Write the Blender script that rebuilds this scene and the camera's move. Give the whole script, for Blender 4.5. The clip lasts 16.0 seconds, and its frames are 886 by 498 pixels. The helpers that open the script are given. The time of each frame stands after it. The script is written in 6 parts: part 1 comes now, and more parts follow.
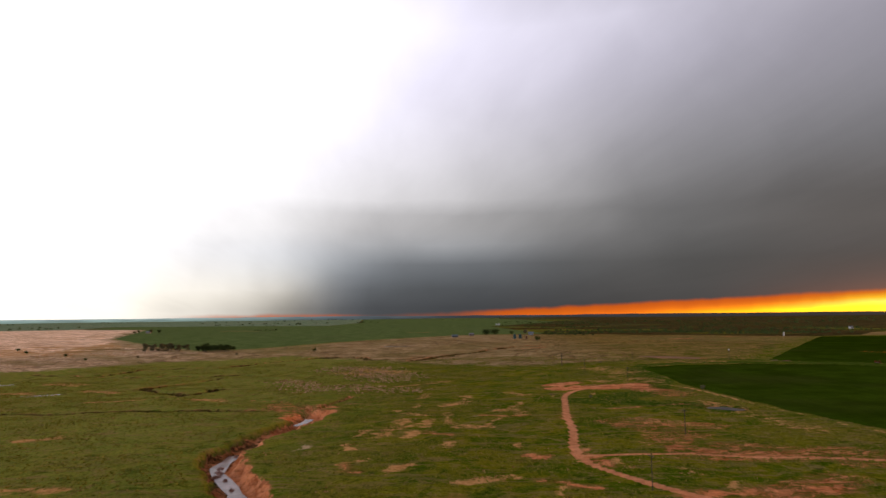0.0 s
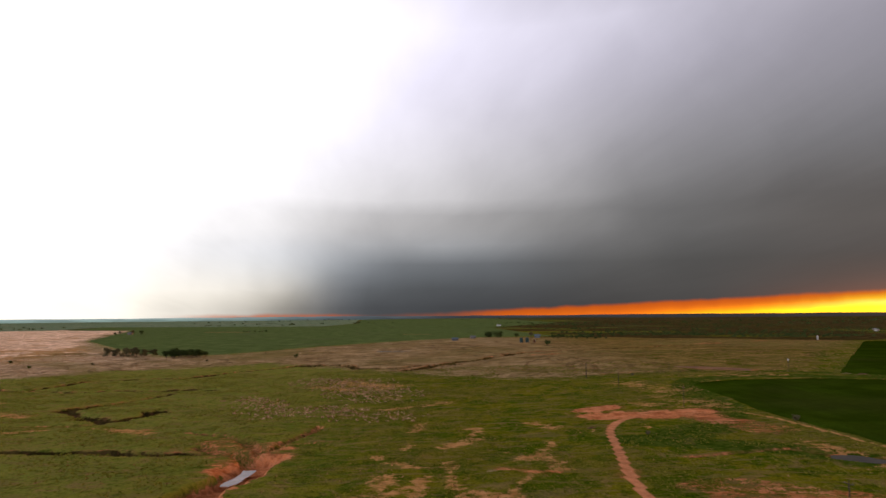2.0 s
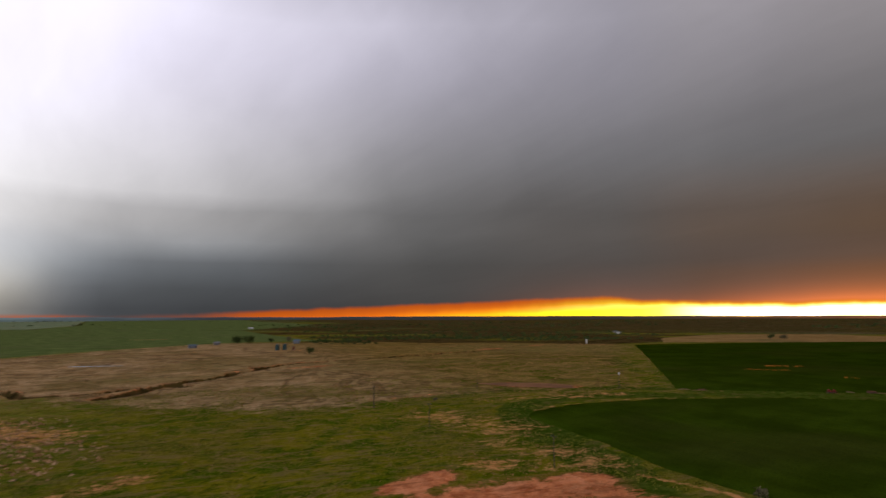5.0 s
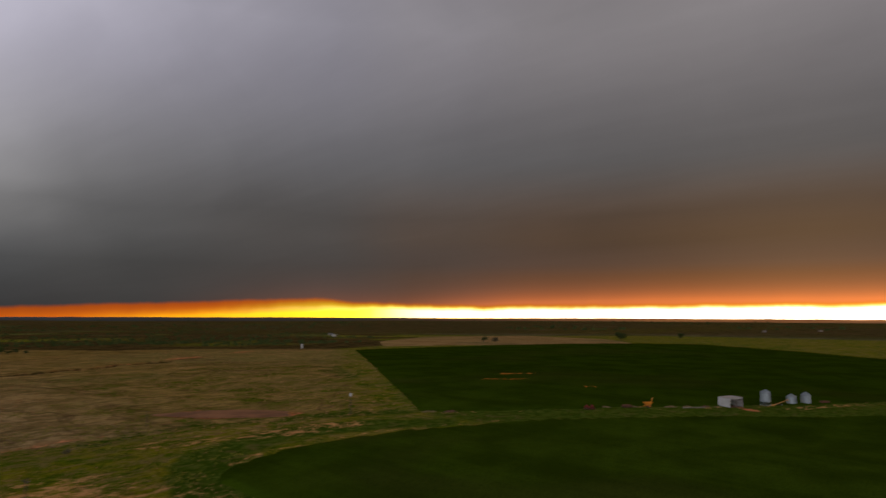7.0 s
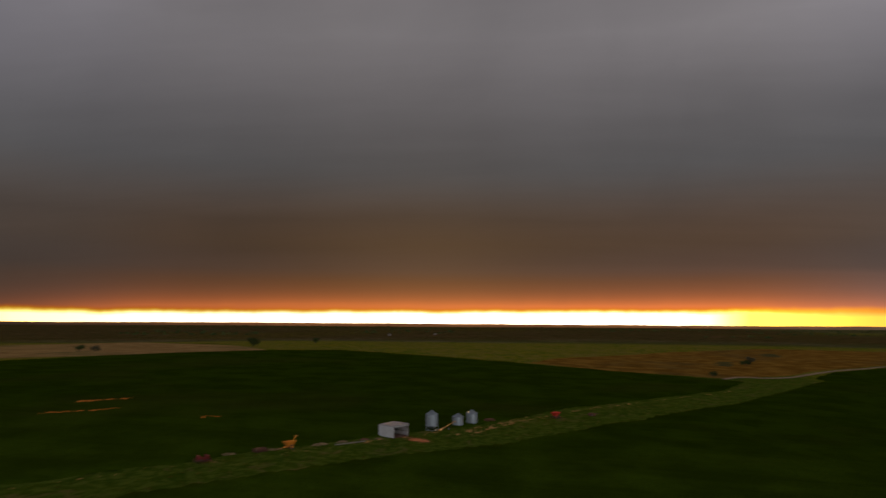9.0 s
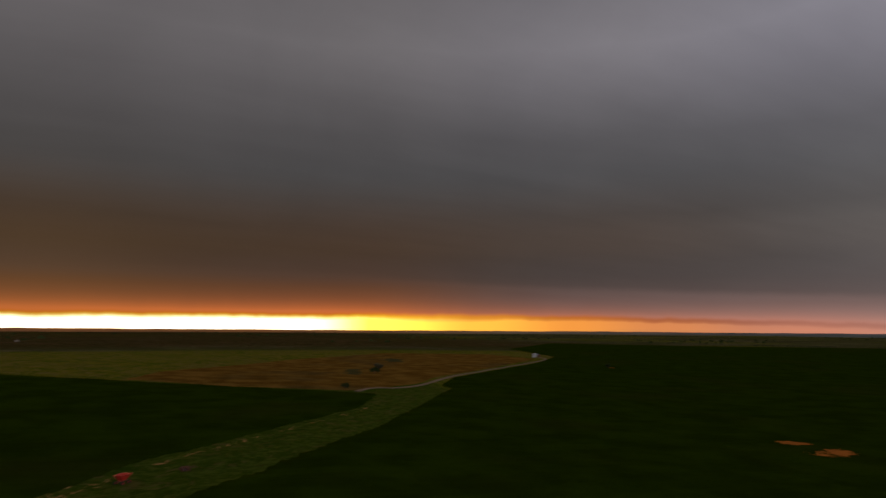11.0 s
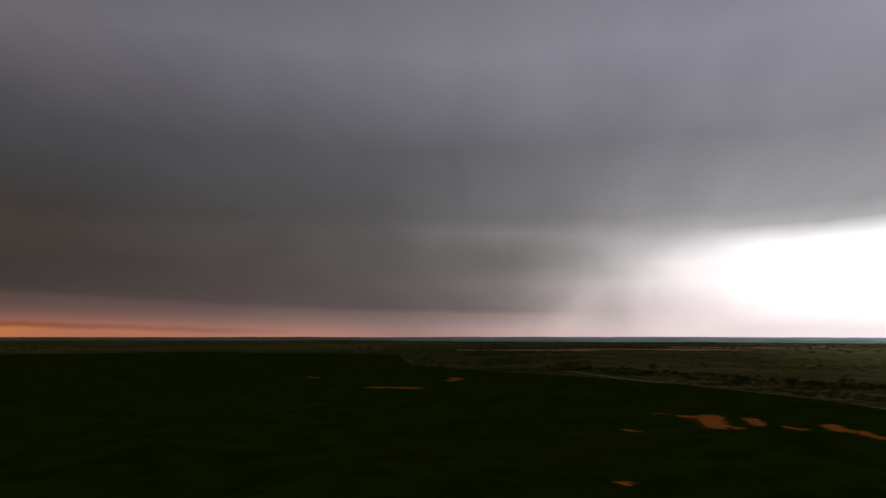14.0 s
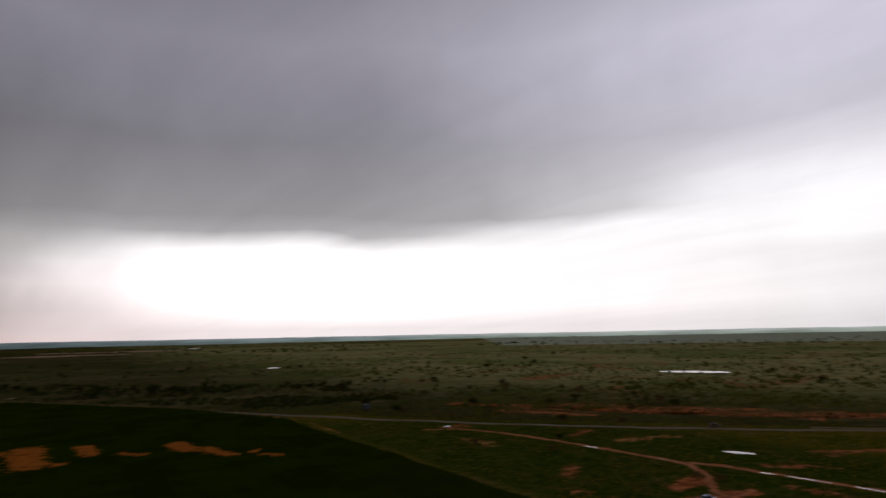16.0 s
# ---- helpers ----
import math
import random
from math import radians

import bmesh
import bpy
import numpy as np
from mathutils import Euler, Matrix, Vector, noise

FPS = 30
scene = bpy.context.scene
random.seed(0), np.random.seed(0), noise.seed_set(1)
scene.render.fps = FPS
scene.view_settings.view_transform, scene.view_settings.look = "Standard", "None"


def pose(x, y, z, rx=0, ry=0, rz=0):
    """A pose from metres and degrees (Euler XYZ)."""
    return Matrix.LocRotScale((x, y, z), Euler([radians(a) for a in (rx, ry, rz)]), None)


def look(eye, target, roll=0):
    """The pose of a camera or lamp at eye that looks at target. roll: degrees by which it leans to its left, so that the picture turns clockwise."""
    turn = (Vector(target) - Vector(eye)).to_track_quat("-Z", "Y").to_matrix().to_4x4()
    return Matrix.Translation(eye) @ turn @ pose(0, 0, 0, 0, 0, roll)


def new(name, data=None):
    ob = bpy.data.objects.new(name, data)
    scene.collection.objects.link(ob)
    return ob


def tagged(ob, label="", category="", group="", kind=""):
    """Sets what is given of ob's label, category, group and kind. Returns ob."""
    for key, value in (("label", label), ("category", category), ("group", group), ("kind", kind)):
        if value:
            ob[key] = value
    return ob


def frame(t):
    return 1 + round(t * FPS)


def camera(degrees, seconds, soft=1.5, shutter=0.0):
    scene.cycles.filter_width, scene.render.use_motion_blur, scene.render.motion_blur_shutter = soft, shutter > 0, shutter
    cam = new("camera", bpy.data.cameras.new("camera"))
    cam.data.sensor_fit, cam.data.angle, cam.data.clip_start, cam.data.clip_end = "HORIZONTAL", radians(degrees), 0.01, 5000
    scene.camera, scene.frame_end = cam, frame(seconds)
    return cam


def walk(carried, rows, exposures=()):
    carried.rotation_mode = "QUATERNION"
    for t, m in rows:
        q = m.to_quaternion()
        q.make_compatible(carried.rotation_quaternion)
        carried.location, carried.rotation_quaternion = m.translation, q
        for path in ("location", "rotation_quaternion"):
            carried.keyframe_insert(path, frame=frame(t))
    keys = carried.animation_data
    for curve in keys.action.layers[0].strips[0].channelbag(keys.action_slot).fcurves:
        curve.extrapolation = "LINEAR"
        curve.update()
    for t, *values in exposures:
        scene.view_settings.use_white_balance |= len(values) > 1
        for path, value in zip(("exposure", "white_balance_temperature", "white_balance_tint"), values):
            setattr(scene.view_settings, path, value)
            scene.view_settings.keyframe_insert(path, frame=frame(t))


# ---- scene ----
cam = camera(67.56, 16.0, soft=1.5, shutter=0.4)
PATH = [
    (0, (-0.00, 0.00, 33.49), (-0.02, 99.51, 43.35), -0.60),
    (0.5, (0.06, 18.35, 33.82), (0.18, 117.87, 43.64), -0.59),
    (1, (-0.12, 36.84, 34.13), (0.13, 136.35, 43.96), -0.57),
    (1.5, (-0.36, 55.38, 34.43), (-0.12, 154.89, 44.28), -0.55),
    (2, (-0.57, 73.89, 34.70), (-0.39, 173.40, 44.56), -0.51),
    (2.5, (-0.88, 92.52, 34.95), (-0.19, 192.04, 44.79), -0.45),
    (3, (-0.87, 111.27, 35.11), (2.63, 210.72, 44.93), -0.39),
    (5.5, (17.46, 205.07, 34.15), (61.67, 294.20, 44.19), -0.14),
    (6, (25.99, 221.99, 34.30), (78.23, 306.66, 44.39), -0.08),
    (6.5, (36.15, 237.89, 34.47), (97.28, 316.38, 44.56), 0.04),
    (7, (48.13, 252.42, 34.57), (118.72, 322.53, 44.74), 0.17),
    (7.5, (61.95, 265.37, 34.60), (140.61, 326.25, 44.91), 0.23),
    (8, (77.41, 276.28, 34.56), (163.25, 326.50, 45.07), 0.25),
    (8.5, (94.27, 284.73, 34.48), (186.32, 322.30, 45.22), 0.28),
    (9, (111.97, 290.51, 34.36), (208.41, 314.54, 45.37), 0.35),
    (9.5, (130.12, 293.62, 34.29), (229.01, 303.35, 45.56), 0.41),
    (10, (148.50, 294.10, 34.32), (247.74, 289.73, 45.78), 0.47),
    (12.5, (233.07, 253.92, 37.12), (309.39, 190.52, 49.66), 0.28),
    (13, (243.72, 238.90, 37.24), (308.96, 164.16, 49.83), 0.34),
    (13.5, (251.59, 222.07, 37.30), (302.61, 137.03, 50.09), 0.31),
    (14, (256.01, 204.06, 37.33), (288.90, 110.53, 50.32), 0.13),
    (14.5, (256.83, 185.60, 37.34), (269.71, 87.31, 50.43), -0.13),
    (15, (253.73, 167.64, 37.37), (245.15, 68.87, 50.44), -0.42),
    (15.5, (246.43, 151.09, 37.46), (216.66, 56.50, 50.36), -0.75),
    (16, (234.98, 136.48, 37.60), (184.99, 50.81, 50.27), -1.15),
]
# Bearings are in degrees clockwise from +y, elevations in degrees.
EXPOSURE = [(0.0, 0.0), (3.0, -0.05), (5.5, -0.27), (6.5, -0.45), (7.5, -0.7), (9.0, -0.97), (10.0, -1.2), (12.5, -1.65), (13.5, -1.85), (14.5, -1.95), (16.0, -2.0)]
walk(cam, [(t, look(eye, target, roll)) for t, eye, target, roll in PATH], EXPOSURE)

# ---- sky, sun ----
class Nodes:
    """Small shorthand for building a node tree."""

    def __init__(self, tree):
        self.tree = tree
        tree.nodes.clear()

    def add(self, kind, **props):
        n = self.tree.nodes.new(kind)
        for k, v in props.items():
            setattr(n, k, v)
        return n

    def link(self, a, b):
        self.tree.links.new(a, b)

    def feed(self, socket, v):
        if isinstance(v, bpy.types.NodeSocket):
            self.link(v, socket)
        else:
            socket.default_value = v

    def math(self, op, a, b=0.0, c=0.0, clamp=False):
        n = self.add("ShaderNodeMath", operation=op, use_clamp=clamp)
        for s, v in zip(n.inputs, (a, b, c)):
            self.feed(s, v)
        return n.outputs[0]

    def span(self, v, a, b, lo=0.0, hi=1.0, kind="SMOOTHSTEP"):
        n = self.add("ShaderNodeMapRange", interpolation_type=kind)
        for s, x in zip(n.inputs, (v, a, b, lo, hi)):
            self.feed(s, x)
        return n.outputs[0]

    def mix(self, f, a, b, blend="MIX"):
        n = self.add("ShaderNodeMix", data_type="RGBA", blend_type=blend)
        self.feed(n.inputs[0], f)
        for s, v in ((n.inputs[6], a), (n.inputs[7], b)):
            self.feed(s, v if isinstance(v, bpy.types.NodeSocket) else (*v, 1.0))
        return n.outputs[2]

    def ramp(self, v, stops, kind="EASE"):
        n = self.add("ShaderNodeValToRGB")
        r = n.color_ramp
        r.interpolation = kind
        while len(r.elements) < len(stops):
            r.elements.new(0.5)
        for e, (p, c) in zip(r.elements, stops):
            e.position = p
            e.color = (*c, 1.0) if isinstance(c, tuple) else (c, c, c, 1.0)
        self.feed(n.inputs[0], v)
        return n.outputs[0]

    def noise(self, vec, scale, detail=4.0, rough=0.55, dist=0.0):
        n = self.add("ShaderNodeTexNoise")
        self.feed(n.inputs["Vector"], vec)
        n.inputs["Scale"].default_value = scale
        n.inputs["Detail"].default_value = detail
        n.inputs["Roughness"].default_value = rough
        n.inputs["Distortion"].default_value = dist
        return n.outputs["Fac"]


def lin(v):
    """Linear light of a display value between 0 and 255."""
    v = v / 255
    return v / 12.92 if v < 0.04045 else ((v + 0.055) / 1.055) ** 2.4


def rgb(r, g, b, k=1.0):
    return (lin(r) * k, lin(g) * k, lin(b) * k)


SUN_BEARING = 75.0
world = bpy.data.worlds.new("storm_sky")
world.use_nodes = True
scene.world = world
w = Nodes(world.node_tree)
way = w.add("ShaderNodeTexCoord").outputs["Generated"]
sep = w.add("ShaderNodeSeparateXYZ")
w.link(way, sep.inputs[0])
sx, sy, sz = sep.outputs
# The seam of the bearing lies in the west; turn runs 0 to 1 clockwise from there.
c105, s105 = math.cos(radians(105)), math.sin(radians(105))
ex = w.math("SUBTRACT", w.math("MULTIPLY", sx, c105), w.math("MULTIPLY", sy, s105))
ey = w.math("ADD", w.math("MULTIPLY", sy, c105), w.math("MULTIPLY", sx, s105))
turn0 = w.math("ADD", w.math("DIVIDE", w.math("ARCTAN2", ex, ey), 2 * math.pi), 0.5)
elev0 = w.math("MULTIPLY", w.math("ARCSINE", sz), 180 / math.pi)
# Soft streaks of the cloud deck, drawn out along one wind direction and seen in perspective.
up = w.math("ADD", w.math("MAXIMUM", sz, 0.0), 0.10)
across = w.math("DIVIDE", w.math("ADD", w.math("MULTIPLY", sx, 0.99), w.math("MULTIPLY", sy, 0.14)), up)
down_wind = w.math("DIVIDE", w.math("SUBTRACT", w.math("MULTIPLY", sy, 0.99), w.math("MULTIPLY", sx, 0.14)), up)
plane = w.add("ShaderNodeCombineXYZ")
w.link(across, plane.inputs[0])
w.link(w.math("MULTIPLY", down_wind, 0.22), plane.inputs[1])
streak = w.noise(plane.outputs[0], 1.0, 5.0, 0.5, 0.5)
fine = w.noise(plane.outputs[0], 3.6, 5.0, 0.58, 0.4)
soft_puff = w.noise(way, 4.5, 3.0, 0.45, 0.3)
lift = w.span(elev0, 1.5, 12.0)
wob = w.math("ADD", w.math("MULTIPLY", w.math("SUBTRACT", streak, 0.5), 2.2), w.math("MULTIPLY", w.math("SUBTRACT", soft_puff, 0.5), 3.0))
elev = w.math("ADD", elev0, w.math("MULTIPLY", wob, lift))
turn = w.math("ADD", turn0, w.math("MULTIPLY", w.math("SUBTRACT", soft_puff, 0.5), 0.036))


def at(bearing):
    return (bearing + 75.0) / 360.0


def deck(*pairs):
    """The cloud's brightness round the compass, from bearings and display values."""
    return w.ramp(turn, [(at(b), lin(v) * (1.0 + 0.3 * max(0.0, (v - 225) / 30))) for b, v in pairs], "LINEAR")


ROWS = []


def layer(height_deg, *pairs):
    ROWS.append((height_deg, deck(*pairs)))


layer(0.6, (-74, 255), (-36, 252), (-26, 246), (-20, 224), (-17, 192), (-14, 136), (-11, 98), (-7, 78), (-2, 74), (10, 68), (30, 66), (76, 70), (98, 68), (118, 72), (135, 80), (158, 96), (170, 140), (180, 196), (195, 224), (225, 226), (250, 228), (284, 255))
layer(2.2, (-74, 255), (-34, 254), (-26, 248), (-20, 238), (-17, 220), (-14, 166), (-11, 124), (-8, 100), (-1, 86), (14, 76), (30, 70), (45, 70), (80, 64), (100, 64), (118, 66), (135, 66), (155, 76), (162, 90), (169, 116), (175, 162), (182, 206), (192, 242), (206, 248), (216, 240), (228, 236), (250, 236), (284, 255))
layer(4.3, (-74, 255), (-34, 254), (-26, 246), (-20, 236), (-17, 222), (-14, 196), (-11, 162), (-8, 138), (-4, 120), (4, 110), (9, 96), (20, 78), (32, 72), (45, 68), (60, 63), (80, 58), (105, 58), (130, 59), (150, 72), (160, 90), (166, 110), (172, 140), (177, 188), (182, 226), (188, 246), (198, 252), (212, 252), (217, 240), (228, 236), (250, 236), (284, 255))
layer(6.0, (-74, 255), (-30, 254), (-20, 236), (-17, 228), (-11, 190), (-4, 166), (1, 168), (4, 158), (8, 136), (13, 112), (20, 92), (32, 78), (45, 71), (60, 58), (80, 54), (105, 56), (135, 60), (156, 82), (166, 98), (172, 124), (177, 176), (182, 222), (188, 245), (198, 252), (208, 252), (216, 240), (228, 236), (250, 236), (284, 255))
layer(7.0, (-74, 255), (-28, 254), (-16, 232), (-8, 186), (2, 172), (9, 138), (18, 104), (30, 84), (45, 74), (60, 60), (80, 55), (105, 57), (133, 61), (156, 82), (165, 98), (172, 120), (178, 168), (183, 212), (188, 238), (198, 246), (208, 242), (217, 238), (228, 238), (284, 255))
layer(8.7, (-74, 255), (-26, 254), (-14, 232), (-6, 198), (2, 176), (10, 142), (18, 110), (28, 88), (42, 77), (60, 62), (80, 56), (105, 58), (130, 62), (155, 82), (171, 122), (184, 158), (200, 160), (208, 180), (216, 220), (226, 240), (284, 255))
layer(10.0, (-74, 255), (-26, 254), (-14, 242), (-6, 226), (2, 206), (10, 162), (18, 122), (28, 95), (44, 83), (60, 70), (80, 62), (130, 60), (155, 78), (171, 106), (184, 136), (200, 142), (215, 164), (226, 206), (234, 240), (246, 248), (284, 255))
layer(16.0, (-74, 255), (-24, 254), (-12, 248), (-4, 238), (6, 214), (14, 182), (22, 150), (30, 130), (48, 102), (80, 80), (110, 78), (135, 76), (160, 88), (174, 102), (186, 116), (202, 130), (216, 156), (232, 192), (244, 216), (284, 255))
layer(24.0, (-74, 255), (-20, 254), (-8, 250), (2, 240), (14, 214), (24, 180), (36, 150), (52, 128), (80, 108), (110, 108), (135, 110), (160, 116), (186, 126), (202, 142), (216, 166), (232, 198), (284, 255))
layer(42.0, (-74, 200), (0, 176), (40, 128), (90, 90), (150, 78), (200, 80), (240, 97), (284, 175))
grey = ROWS[0][1]
for (e0, _), (e1, r) in zip(ROWS, ROWS[1:]):
    grey = w.mix(w.span(elev, e0, e1, kind="LINEAR"), grey, r)
warmside = w.ramp(turn0, [(at(18), 0.0), (at(34), 0.14), (at(44), 0.58), (at(56), 0.9), (at(66), 1.0), (at(98), 0.95), (at(118), 0.6), (at(140), 0.2), (at(165), 0.05), (at(185), 0.0)])
high = w.mix(warmside, (0.985, 0.945, 1.12), (1.035, 0.952, 0.99))
tint = w.mix(w.span(elev0, 7.0, 22.0), (1.01, 0.985, 1.0), high)
low_warm = w.mix(w.span(elev0, 5.0, 6.8), (1.45, 0.87, 0.64), (1.54, 0.90, 0.58))
low_warm = w.mix(w.span(elev0, 4.6, 3.2), low_warm, (1.66, 0.80, 0.44))
tint = w.mix(w.math("MULTIPLY", warmside, w.span(elev0, 13.5, 6.5)), tint, low_warm)
rose = w.math("MULTIPLY", w.ramp(turn0, [(at(100), 0.0), (at(120), 1.0), (at(165), 1.0), (at(190), 0.7), (at(220), 0.4), (at(250), 0.1)]), w.span(elev0, 9.0, 1.5))
tint = w.mix(rose, tint, (1.12, 0.955, 0.95))
cold = w.math("MULTIPLY", w.ramp(turn0, [(at(-26), 0.0), (at(-4), 1.0), (at(2), 1.0), (at(18), 0.0)]), w.span(elev0, 8.0, 3.0))
tint = w.mix(cold, tint, (0.93, 1.0, 1.10))
cream = w.math("MULTIPLY", w.ramp(turn0, [(at(-60), 0.4), (at(-30), 1.0), (at(-14), 1.0), (at(-7), 0.0)]), w.span(elev0, 6.0, 1.0))
tint = w.mix(cream, tint, (1.03, 0.965, 0.86))
cloud = w.mix(1.0, grey, tint, "MULTIPLY")
cloud = w.mix(w.span(elev0, 2.0, 10.0), cloud, w.mix(1.0, cloud, w.ramp(fine, [(0.3, 0.965), (0.7, 1.035)], "LINEAR"), "MULTIPLY"))
puffs = w.math("ADD", w.math("MULTIPLY", w.noise(way, 3.4, 6.0, 0.6, 0.7), 0.6), w.math("MULTIPLY", w.noise(plane.outputs[0], 1.7, 6.0, 0.6, 0.7), 0.4))
cloud = w.mix(1.0, cloud, w.ramp(puffs, [(0.3, 0.93), (0.7, 1.07)], "LINEAR"), "MULTIPLY")
# A thinner, paler layer shows below the sloping lower edge of the dark deck.
ledge = w.ramp(turn0, [(at(60), 0.52), (at(96), 0.47), (at(109), 0.39), (at(130), 0.30), (at(149), 0.23), (at(165), 0.20), (at(180), 0.15)], "LINEAR")
ledge = w.math("ADD", w.math("MULTIPLY", ledge, 10.0), w.math("MULTIPLY", w.math("SUBTRACT", w.noise(way, 9.0, 4.0, 0.6), 0.5), 0.5))
ledge_side = w.ramp(turn0, [(at(60), 0.0), (at(96), 0.14), (at(112), 0.55), (at(130), 0.85), (at(160), 0.9), (at(176), 0.0)])
thin = w.math("MULTIPLY", ledge_side, w.span(w.math("SUBTRACT", elev0, ledge), 0.35, -0.35))
cloud = w.mix(1.0, cloud, w.mix(thin, (1.0, 1.0, 1.0), (1.52, 1.36, 1.33)), "MULTIPLY")
# Glow of the low sun on the cloud base.
glowside = w.ramp(turn0, [(at(20), 0.0), (at(40), 0.2), (at(54), 0.8), (at(64), 1.0), (at(95), 0.9), (at(112), 0.40), (at(132), 0.24), (at(146), 0.14), (at(160), 0.05), (at(200), 0.0)])
glow = w.math("MULTIPLY", glowside, w.math("EXPONENT", w.math("MULTIPLY", w.math("SUBTRACT", elev0, 1.5), -1.1)))
cloud = w.mix(1.0, cloud, w.mix(glow, (0, 0, 0), (0.31, 0.064, 0.012)), "ADD")
# The clear strip under the deck, where the sun stands.
edge = w.math("ADD", w.ramp(turn0, [(at(-18), 0.05), (at(-12), 0.08), (at(-7), 0.02), (at(0), 0.06), (at(4), 0.18), (at(13), 0.32), (at(24), 0.55), (at(35), 0.72), (at(37.5), 0.56), (at(47), 0.48), (at(76), 0.56), (at(100), 0.62), (at(114), 0.58), (at(126), 0.49), (at(138), 0.34), (at(150), 0.2), (at(185), 0.1)], "LINEAR"),
              w.math("MULTIPLY", w.math("SUBTRACT", w.noise(way, 26.0, 3.0), 0.5), 0.16))
edge = w.math("MULTIPLY", edge, 2.15)
inside = w.span(w.math("SUBTRACT", elev0, edge), 0.16, -0.22)
strip = w.ramp(turn0, [(at(-20), (0.75, 0.42, 0.36)), (at(-8), (0.55, 0.17, 0.10)), (at(4), (0.75, 0.13, 0.02)), (at(14), (1.15, 0.24, 0.008)), (at(23), (1.6, 0.62, 0.012)), (at(32), (2.1, 1.15, 0.03)), (at(38), (2.8, 1.9, 0.08)),
                       (at(44), (5.0, 3.4, 1.1)), (at(60), (3.6, 3.0, 2.0)), (at(94), (3.4, 2.7, 1.7)), (at(101), (2.4, 1.4, 0.14)), (at(110), (1.2, 0.54, 0.06)), (at(118), (0.78, 0.28, 0.045)), (at(126), (0.54, 0.19, 0.06)), (at(134), (0.36, 0.145, 0.08)), (at(144), (0.24, 0.13, 0.10)), (at(175), (0.24, 0.18, 0.165))])
into = w.math("SUBTRACT", edge, elev0)
into = w.math("MULTIPLY", into, w.ramp(turn0, [(at(-10), 0.55), (at(34), 0.5), (at(42), 1.0), (at(95), 1.0), (at(106), 0.8), (at(118), 1.2), (at(135), 1.2)]))
rim = w.ramp(w.span(into, -0.12, 0.42, kind="LINEAR"), [(0.0, (0.42, 0.075, 0.010)), (0.40, (0.62, 0.17, 0.010)), (0.75, (0.80, 0.48, 0.02)), (1.0, (1.0, 0.80, 0.18))], "LINEAR")
red_rim = w.ramp(w.span(into, -0.12, 0.42, kind="LINEAR"), [(0.0, (0.40, 0.065, 0.010)), (1.0, (0.80, 0.15, 0.010))], "LINEAR")
rim = w.mix(w.ramp(turn0, [(at(25), 0.0), (at(38), 1.0), (at(97), 1.0), (at(112), 0.7), (at(126), 0.0)]), red_rim, rim)
rim = w.mix(w.ramp(turn0, [(at(98), 0.0), (at(112), 0.9), (at(130), 1.0)]), rim, w.mix(1.0, strip, (0.52, 0.40, 0.42), "MULTIPLY"))
strip = w.mix(w.math("POWER", w.span(into, 0.06, 0.58, kind="LINEAR"), 3.0), rim, strip)
near_rim = w.math("MULTIPLY", glowside, w.math("EXPONENT", w.math("MULTIPLY", w.math("MAXIMUM", w.math("MULTIPLY", into, -1.0), 0.0), -1.7)))
cloud = w.mix(1.0, cloud, w.mix(near_rim, (0, 0, 0), (0.30, 0.062, 0.004)), "ADD")
reach = w.ramp(turn0, [(at(-24), 0.0), (at(-17), 0.7), (at(-9), 0.6), (at(-6), 0.1), (at(0), 0.3), (at(6), 1.0), (at(114), 1.0), (at(126), 0.85), (at(138), 0.45), (at(152), 0.0)])
allsky = w.mix(w.math("MULTIPLY", inside, reach), cloud, strip)
# The sky towards the low sun and the south is the stronger one.
gain = w.ramp(turn0, [(at(-70), 1.0), (at(-20), 1.0), (at(5), 0.96), (at(26), 1.1), (at(40), 1.3), (at(48), 1.44), (at(60), 1.62), (at(76), 2.0), (at(92), 2.35), (at(110), 2.85), (at(130), 3.6), (at(150), 4.2), (at(172), 4.9), (at(210), 4.4), (at(240), 3.9), (at(284), 1.0)], "LINEAR")
allsky = w.mix(1.0, allsky, gain, "MULTIPLY")
allsky = w.mix(w.span(elev0, -0.5, -3.0), allsky, (0.03, 0.03, 0.025))
clear = w.add("ShaderNodeTexSky", sky_type="NISHITA", sun_disc=False, sun_elevation=radians(4.0), sun_rotation=radians(SUN_BEARING))
bg_cloud, bg_clear = w.add("ShaderNodeBackground"), w.add("ShaderNodeBackground")
w.link(allsky, bg_cloud.inputs[0])
w.link(clear.outputs[0], bg_clear.inputs[0])
bg_clear.inputs[1].default_value = 0.002
both = w.add("ShaderNodeAddShader")
w.link(bg_cloud.outputs[0], both.inputs[0])
w.link(bg_clear.outputs[0], both.inputs[1])
w.link(both.outputs[0], w.add("ShaderNodeOutputWorld").inputs[0])

sun = new("sun", bpy.data.lights.new("sun", "SUN"))
sun.data.energy, sun.data.angle, sun.data.color = 3.2, radians(10), (1.0, 0.50, 0.17)
sb, se = radians(SUN_BEARING), radians(4.0)
sun.matrix_world = look((math.sin(sb) * math.cos(se) * 50, math.cos(sb) * math.cos(se) * 50, math.sin(se) * 50), (0, 0, 0))


# ---- materials ----
def material(name):
    m = bpy.data.materials.new(name)
    m.use_nodes = True
    return m, Nodes(m.node_tree)


